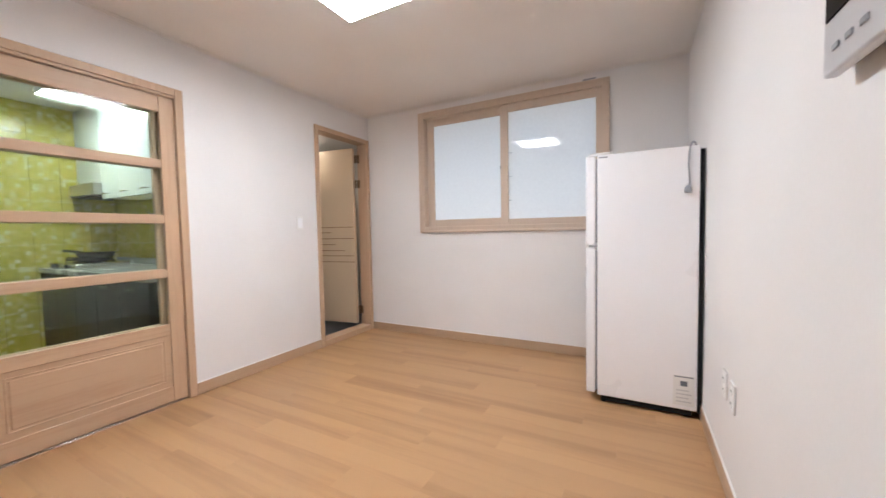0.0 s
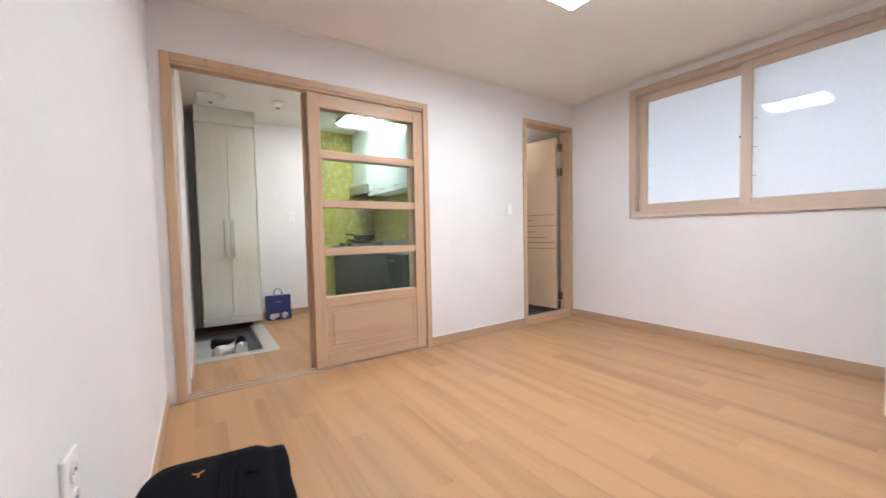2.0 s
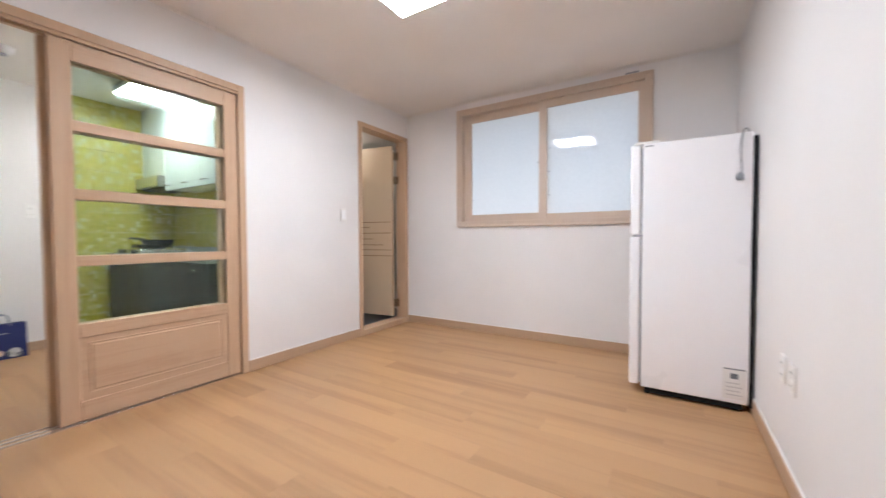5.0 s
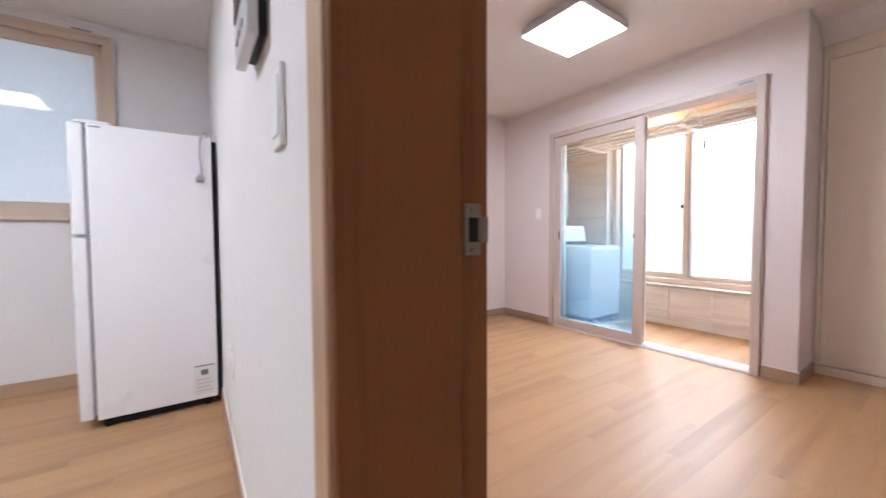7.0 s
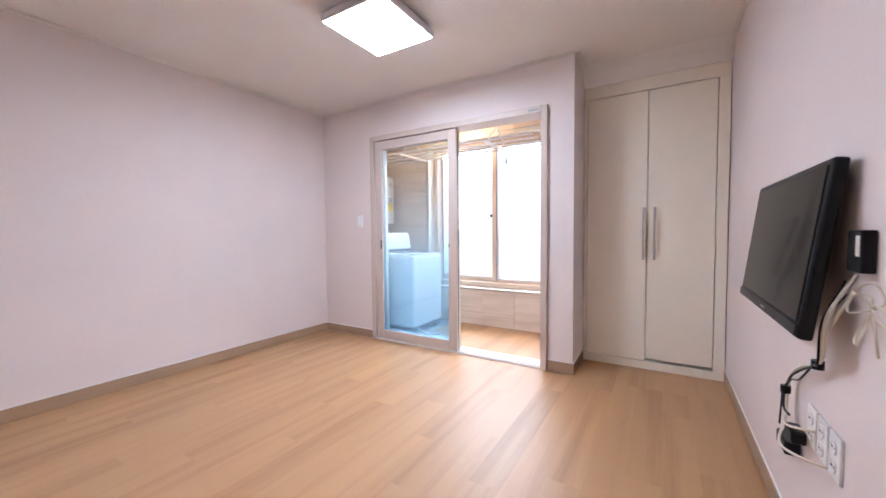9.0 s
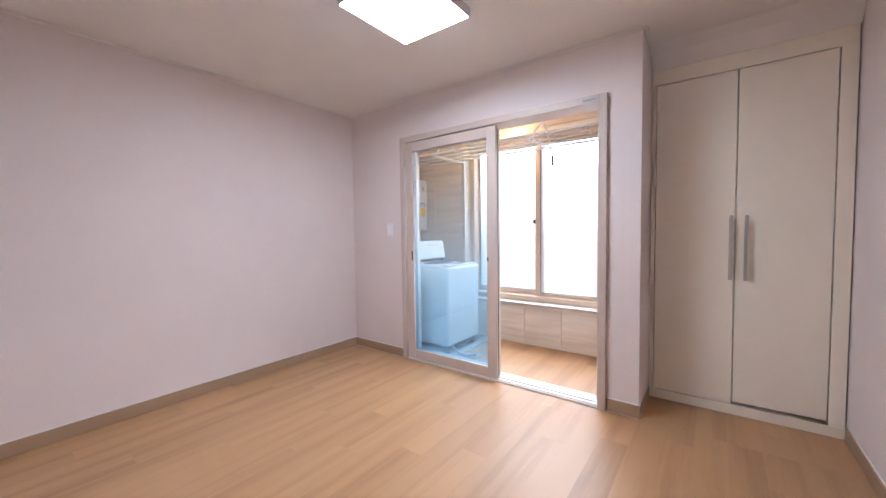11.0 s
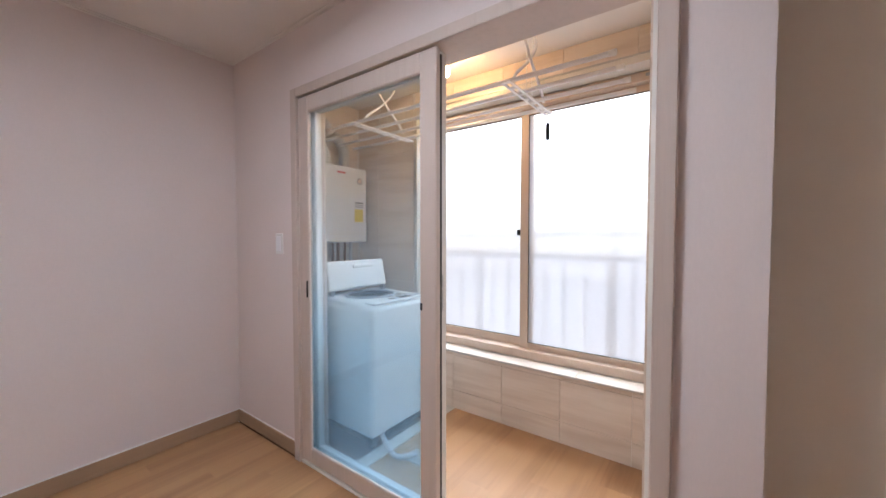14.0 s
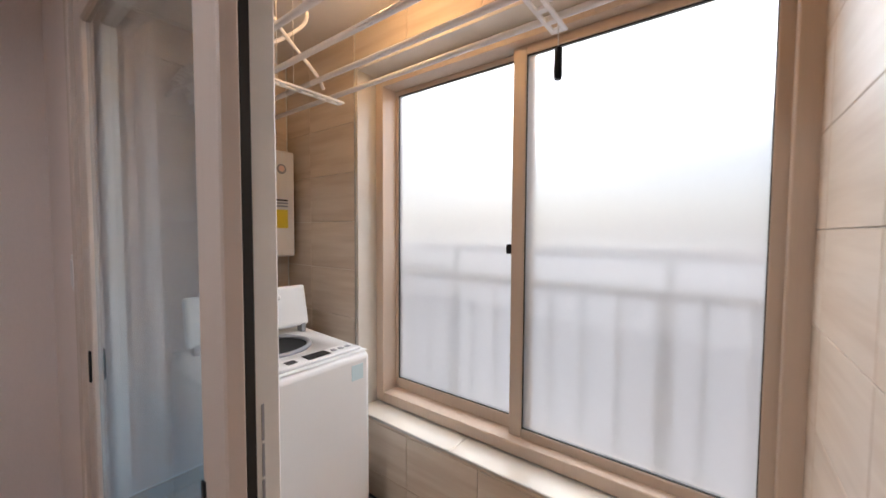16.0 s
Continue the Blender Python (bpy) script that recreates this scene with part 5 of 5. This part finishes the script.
for i, (x, m, r) in enumerate(((5.85, STEEL, 0.011), (5.90, STEEL, 0.013), (5.98, COPPER, 0.010), (6.03, COPPER, 0.012), (6.10, COPPER, 0.010), (6.16, FOIL, 0.014))):
    part("pipe", tube(curve_points([(x, 4.08, 1.21), (x, 4.085, 1.05), (x + 0.01, 4.09, 0.8), (x, 4.09, 0.2)], 5), r, 10), m, bo)

# ---- balcony fittings ----
dh = thing("drain_hose", (5.6, 3.0, 0.02), "white corrugated drain hose lying on the floor", "hose")
pts = curve_points([(5.70, 3.30, 0.09), (5.62, 3.12, 0.035), (5.58, 3.00, 0.03), (5.66, 2.93, 0.028)], 10)
part("tube", tube(pts, 0.014, 10, radii=[0.014 + 0.0015 * math.sin(i * 2.4) for i in range(len(pts))]), LAMP_RIM, dh)
dr = solo("floor_drain", one((5.62, 2.88, -0.004), (5.74, 3.0, 0.004), 0.003), STEEL, "square steel floor drain", "floor drain")
tap = thing("wall_tap", (BX0 + 0.05, 3.72, 1.12), "small chrome wall tap with a white hose", "tap")
part("body", tube(curve_points([(BX0, 3.74, 1.12), (BX0 + 0.05, 3.74, 1.12), (BX0 + 0.07, 3.74, 1.10)], 4), 0.010, 10), CHROME, tap)
part("hose", tube(curve_points([(BX0 + 0.07, 3.74, 1.10), (BX0 + 0.075, 3.74, 1.0), (BX0 + 0.06, 3.75, 0.92), (BX0 + 0.09, 3.76, 0.88)], 6), 0.009, 8), PLASTIC, tap)

al = thing("clothes_airer", (5.85, 2.7, 2.0), "white ceiling-hung clothes airer with four rods", "clothes airer")
AZ = 1.955
for x in (5.63, 5.78, 5.93, 6.075):
    rod = part("rod", tube([(x, 1.93, AZ), (x, 3.92, AZ)], 0.0105, 10), WHITE, al)
    for y in (1.93, 3.92):
        part("end_cap", lathe([(0.0125, -0.014), (0.0125, 0.014)], (x, y, AZ), 10, "y"), PLASTIC, rod)
for y in (2.36, 3.37):
    bar = bmesh.new()
    for d in (-0.024, 0.011):
        box(bar, (5.585, y + d, AZ - 0.020), (6.125, y + d + 0.013, AZ - 0.0107), 0.002)
    for x in (5.585, 5.66, 5.755, 5.835, 5.905, 5.985, 6.05, 6.103):
        box(bar, (x, y - 0.0112, AZ - 0.0198), (x + 0.022, y + 0.0112, AZ - 0.0109), 0.001)
    part("crossbar", bar, WHITE, al)
    for sgn in (1, -1):
        mid = 5.855
        part("scissor_arm", tube(curve_points([(mid - sgn * 0.17, y + sgn * 0.01, AZ + 0.015), (mid - sgn * 0.13, y + sgn * 0.01, AZ + 0.07), (mid, y + sgn * 0.01, AZ + 0.17), (mid + sgn * 0.10, y + sgn * 0.01, AZ + 0.28), (mid + sgn * 0.09, y + sgn * 0.01, HB - 0.03)], 5), 0.008, 8), WHITE, al)
    for x in (5.82, 5.89):
        part("lift_cord", tube([(x, y, AZ), (x, y, HB - 0.02)], 0.0018, 6), PLASTIC, al)
part("ceiling_rail", one((5.83, 2.20, HB - 0.028), (5.88, 3.52, HB - 0.001), 0.004, 2), WHITE, al)
part("pull_cord", tube([(6.09, 2.352, AZ - 0.01), (6.095, 2.352, 1.885)], 0.002, 6), PLASTIC, al)
part("pull_handle", lathe([(0.006, 0.092), (0.011, 0.086), (0.012, 0.01), (0.009, 0.0)], (6.096, 2.352, 1.79), 14), BLACK, al, "black pull handle")

bl = thing("balcony_lamp", (5.93, 2.95, HB), "glowing warm globe bulb on the balcony ceiling", "ceiling lamp")
part("holder", lathe([(0.05, 0.0), (0.05, -0.012), (0.028, -0.02), (0.026, -0.045)], (5.93, 2.95, HB - 0.0005), 18), PLASTIC, bl)
part("bulb", lathe([(0.014, -0.046), (0.036, -0.065), (0.047, -0.095), (0.042, -0.122), (0.022, -0.138), (0.005, -0.142)], (5.93, 2.95, HB), 20), LIT_BULB, bl, "glowing warm bulb")

# ---- outside ----
solo("ground", one((-60, -60, -6.2), (260, 120, -6.0)), GROUND, "pale paved ground far below the balcony", "ground", kind="structure")
rl = thing("balcony_railing", (6.85, 2.6, 0.3), "grey metal railing outside the frosted balcony window", "railing")
for z, r in ((1.28, 0.035), (1.118, 0.025), (0.30, 0.02)):
    part("rail", tube([(6.70, 0.6, z), (6.70, 4.6, z)], r, 10), RAIL, rl)
for k in range(27):
    y = 0.7 + k * 0.145
    part("baluster", tube([(6.70, y, 0.30), (6.70, y, 1.118)], 0.010, 8), RAIL, rl)
for y in (0.7, 2.12, 3.12, 4.3):
    part("post", tube([(6.70, y, 0.06), (6.70, y, 1.28)], 0.02, 8), RAIL, rl)
solo("outer_ledge", one((6.56, 0.4, -0.2), (7.0, 4.9, 0.06), 0.004), GROUND, "concrete ledge outside the balcony window", "ledge", kind="structure")


# ---- pieces of floors and walls ----
def piece_mesh(cache, name, sx, sy, sz, cut, material):
    """A shared block with chamfered upper edges, centred, its top at 0 of its own z."""
    key = (name, round(sx, 4), round(sy, 4), round(sz, 4))
    if key not in cache:
        x, y, c = sx / 2, sy / 2, cut
        vs = [(-x, -y, -sz), (x, -y, -sz), (x, y, -sz), (-x, y, -sz), (-x, -y, -c), (x, -y, -c), (x, y, -c), (-x, y, -c),
              (-x + c, -y + c, 0), (x - c, -y + c, 0), (x - c, y - c, 0), (-x + c, y - c, 0)]
        fs = [(4, 5, 9, 8), (5, 6, 10, 9), (6, 7, 11, 10), (7, 4, 8, 11), (8, 9, 10, 11), (0, 1, 5, 4), (1, 2, 6, 5), (2, 3, 7, 6), (3, 0, 4, 7)]
        me = bpy.data.meshes.new(name)
        me.from_pydata(vs, [], fs)
        me.materials.append(material)
        cache[key] = me
    return cache[key]


CACHE = {}
rng = random.Random(7)


def lay_planks(x0, x1, y0, y1, offset, cuts=()):
    """Rows of planks along x, with staggered ends; cuts: (y, x) rows below y start at x."""
    y, row, w = y0, 0, 0.145
    while y < y1 - 0.004:
        w_here = min(w, y1 - y)
        start = x0
        for yc, xc in cuts:
            if y + w_here / 2 < yc:
                start = max(start, xc)
        x = start - (0.13 + 0.37 * ((row * 3 + offset) % 5) / 2)
        while x < x1:
            length = 1.10
            a, b = max(x, start), min(x + length, x1)
            if b - a > 0.01:
                ob = new("plank", piece_mesh(CACHE, "plank", b - a - 0.0001, w_here - 0.0001, 0.012, 0.0003, PLANK))
                ob.location = ((a + b) / 2, y + w_here / 2, rng.uniform(-0.0001, 0.0))
                ob.parent = floor
            x += length
        y += w
        row += 1


lay_planks(KX, XL - 0.126, KY0 - 0.02, KY1 - 0.50, 1, ((1.2, -1.574),))
lay_planks(XL + 0.001, XR + 0.10, YL - 0.01, YB, 0)
lay_planks(XR + 0.1005, XW - 0.019, YF - 0.01, YN + 0.005, 2)
lay_planks(XW - 0.0185, 5.70, YF - 0.01, YP, 3)
lay_planks(BX0 - 0.02, BX1 + 0.01, BY0 - 0.01, 3.10, 4)
solo("floor_strip", one((BX0 - 0.02, 3.1005, -0.012), (BX1 + 0.008, 3.185, 0.006), 0.003), SILL, "cream tile strip edging the washing area", "floor strip", kind="structure")
solo("washing_area_floor", one((BX0 - 0.02, 3.1855, -0.0125), (BX1 + 0.008, BY1 + 0.008, -0.002)), DARK_TILE, "dark tiled washing area floor", "floor", kind="structure")


def lay_tiles(parent, axis, p, s, a0, a1, z0, z1, tw, th, az, zz, material, name="wall_tile", holes=()):
    """Tiles on the plane p, facing s; az, zz: where a joint falls."""
    n0 = math.floor((a0 - az) / tw)
    m0 = math.floor((z0 - zz) / th)
    for i in range(n0, n0 + int((a1 - a0) / tw) + 3):
        for j in range(m0, m0 + int((z1 - z0) / th) + 3):
            u0, u1 = max(a0, az + i * tw), min(a1, az + (i + 1) * tw)
            w0, w1 = max(z0, zz + j * th), min(z1, zz + (j + 1) * th)
            if u1 - u0 < 0.012 or w1 - w0 < 0.012:
                continue
            if any(h[0] < (u0 + u1) / 2 < h[1] and h[2] < (w0 + w1) / 2 < h[3] for h in holes):
                continue
            ob = new(name, piece_mesh(CACHE, name, u1 - u0 - 0.0022, w1 - w0 - 0.0022, 0.010, 0.0012, material))
            side = Vector((0, 1, 0)) if axis == "x" else Vector((1, 0, 0))
            out = Vector((s, 0, 0)) if axis == "x" else Vector((0, s, 0))
            upv = Vector((0, 0, 1))
            if side.cross(upv).dot(out) < 0:
                side = -side
            m = Matrix((side, upv, out)).transposed().to_4x4()
            c = Vector((p, (u0 + u1) / 2, (w0 + w1) / 2)) if axis == "x" else Vector(((u0 + u1) / 2, p, (w0 + w1) / 2))
            ob.matrix_world = Matrix.Translation(c) @ m
            ob.parent = parent


by_name = bpy.data.objects
lay_tiles(by_name["wall_balcony_east"], "x", BX1, -1, BY0, 3.462, 0.0, 0.418, 0.393, 0.255, 2.332, 0.135, TILE)
lay_tiles(by_name["wall_balcony_east"], "x", BX1, -1, 3.476, BY1, 0.0, HB, 0.393, 0.255, 3.88, 0.135, TILE)
lay_tiles(by_name["wall_balcony_east"], "x", BX1, -1, BY0, 3.474, 2.217, HB, 0.393, 0.255, 2.332, 0.135, TILE)
lay_tiles(by_name["wall_balcony_north"], "y", BY1, -1, BX0, BX1, 0.0, HB, 0.393, 0.255, 5.89, 0.135, TILE)
lay_tiles(by_name["wall_closet_side"], "y", BY0 + 0.006, 1, BX0 + 0.0, 6.56, 0.0, HB, 0.393, 0.245, 6.30, 0.142, TILE)
wall_return = solo("wall_return", one((XW + 0.072, 1.7425, 0.013), (BX0 - 0.001, BY0, 2.004)), GROUT, "tiled return of the balcony wall behind the door frame", "wall", kind="structure")
lay_tiles(wall_return, "y", BY0 + 0.006, 1, XW + 0.072, BX0 - 0.001, 0.013, 2.004, 0.393, 0.245, 6.30, 0.142, TILE)
lay_tiles(by_name["wall_bedroom_east"], "x", BX0 + 0.006, 1, 3.46, BY1, 0.0, HB, 0.393, 0.255, 3.88, 0.135, TILE)
lay_tiles(by_name["wall_kitchen_back"], "x", KX + 0.010, 1, 1.85, KY1, 0.0, HK, 0.2, 0.2, 2.1, 0.05, GREEN)
lay_tiles(by_name["wall_kitchen_north"], "y", KY1 - 0.010, -1, KX, -1.0, 0.84, 1.50, 0.2, 0.2, -2.9, 0.05, GREEN)
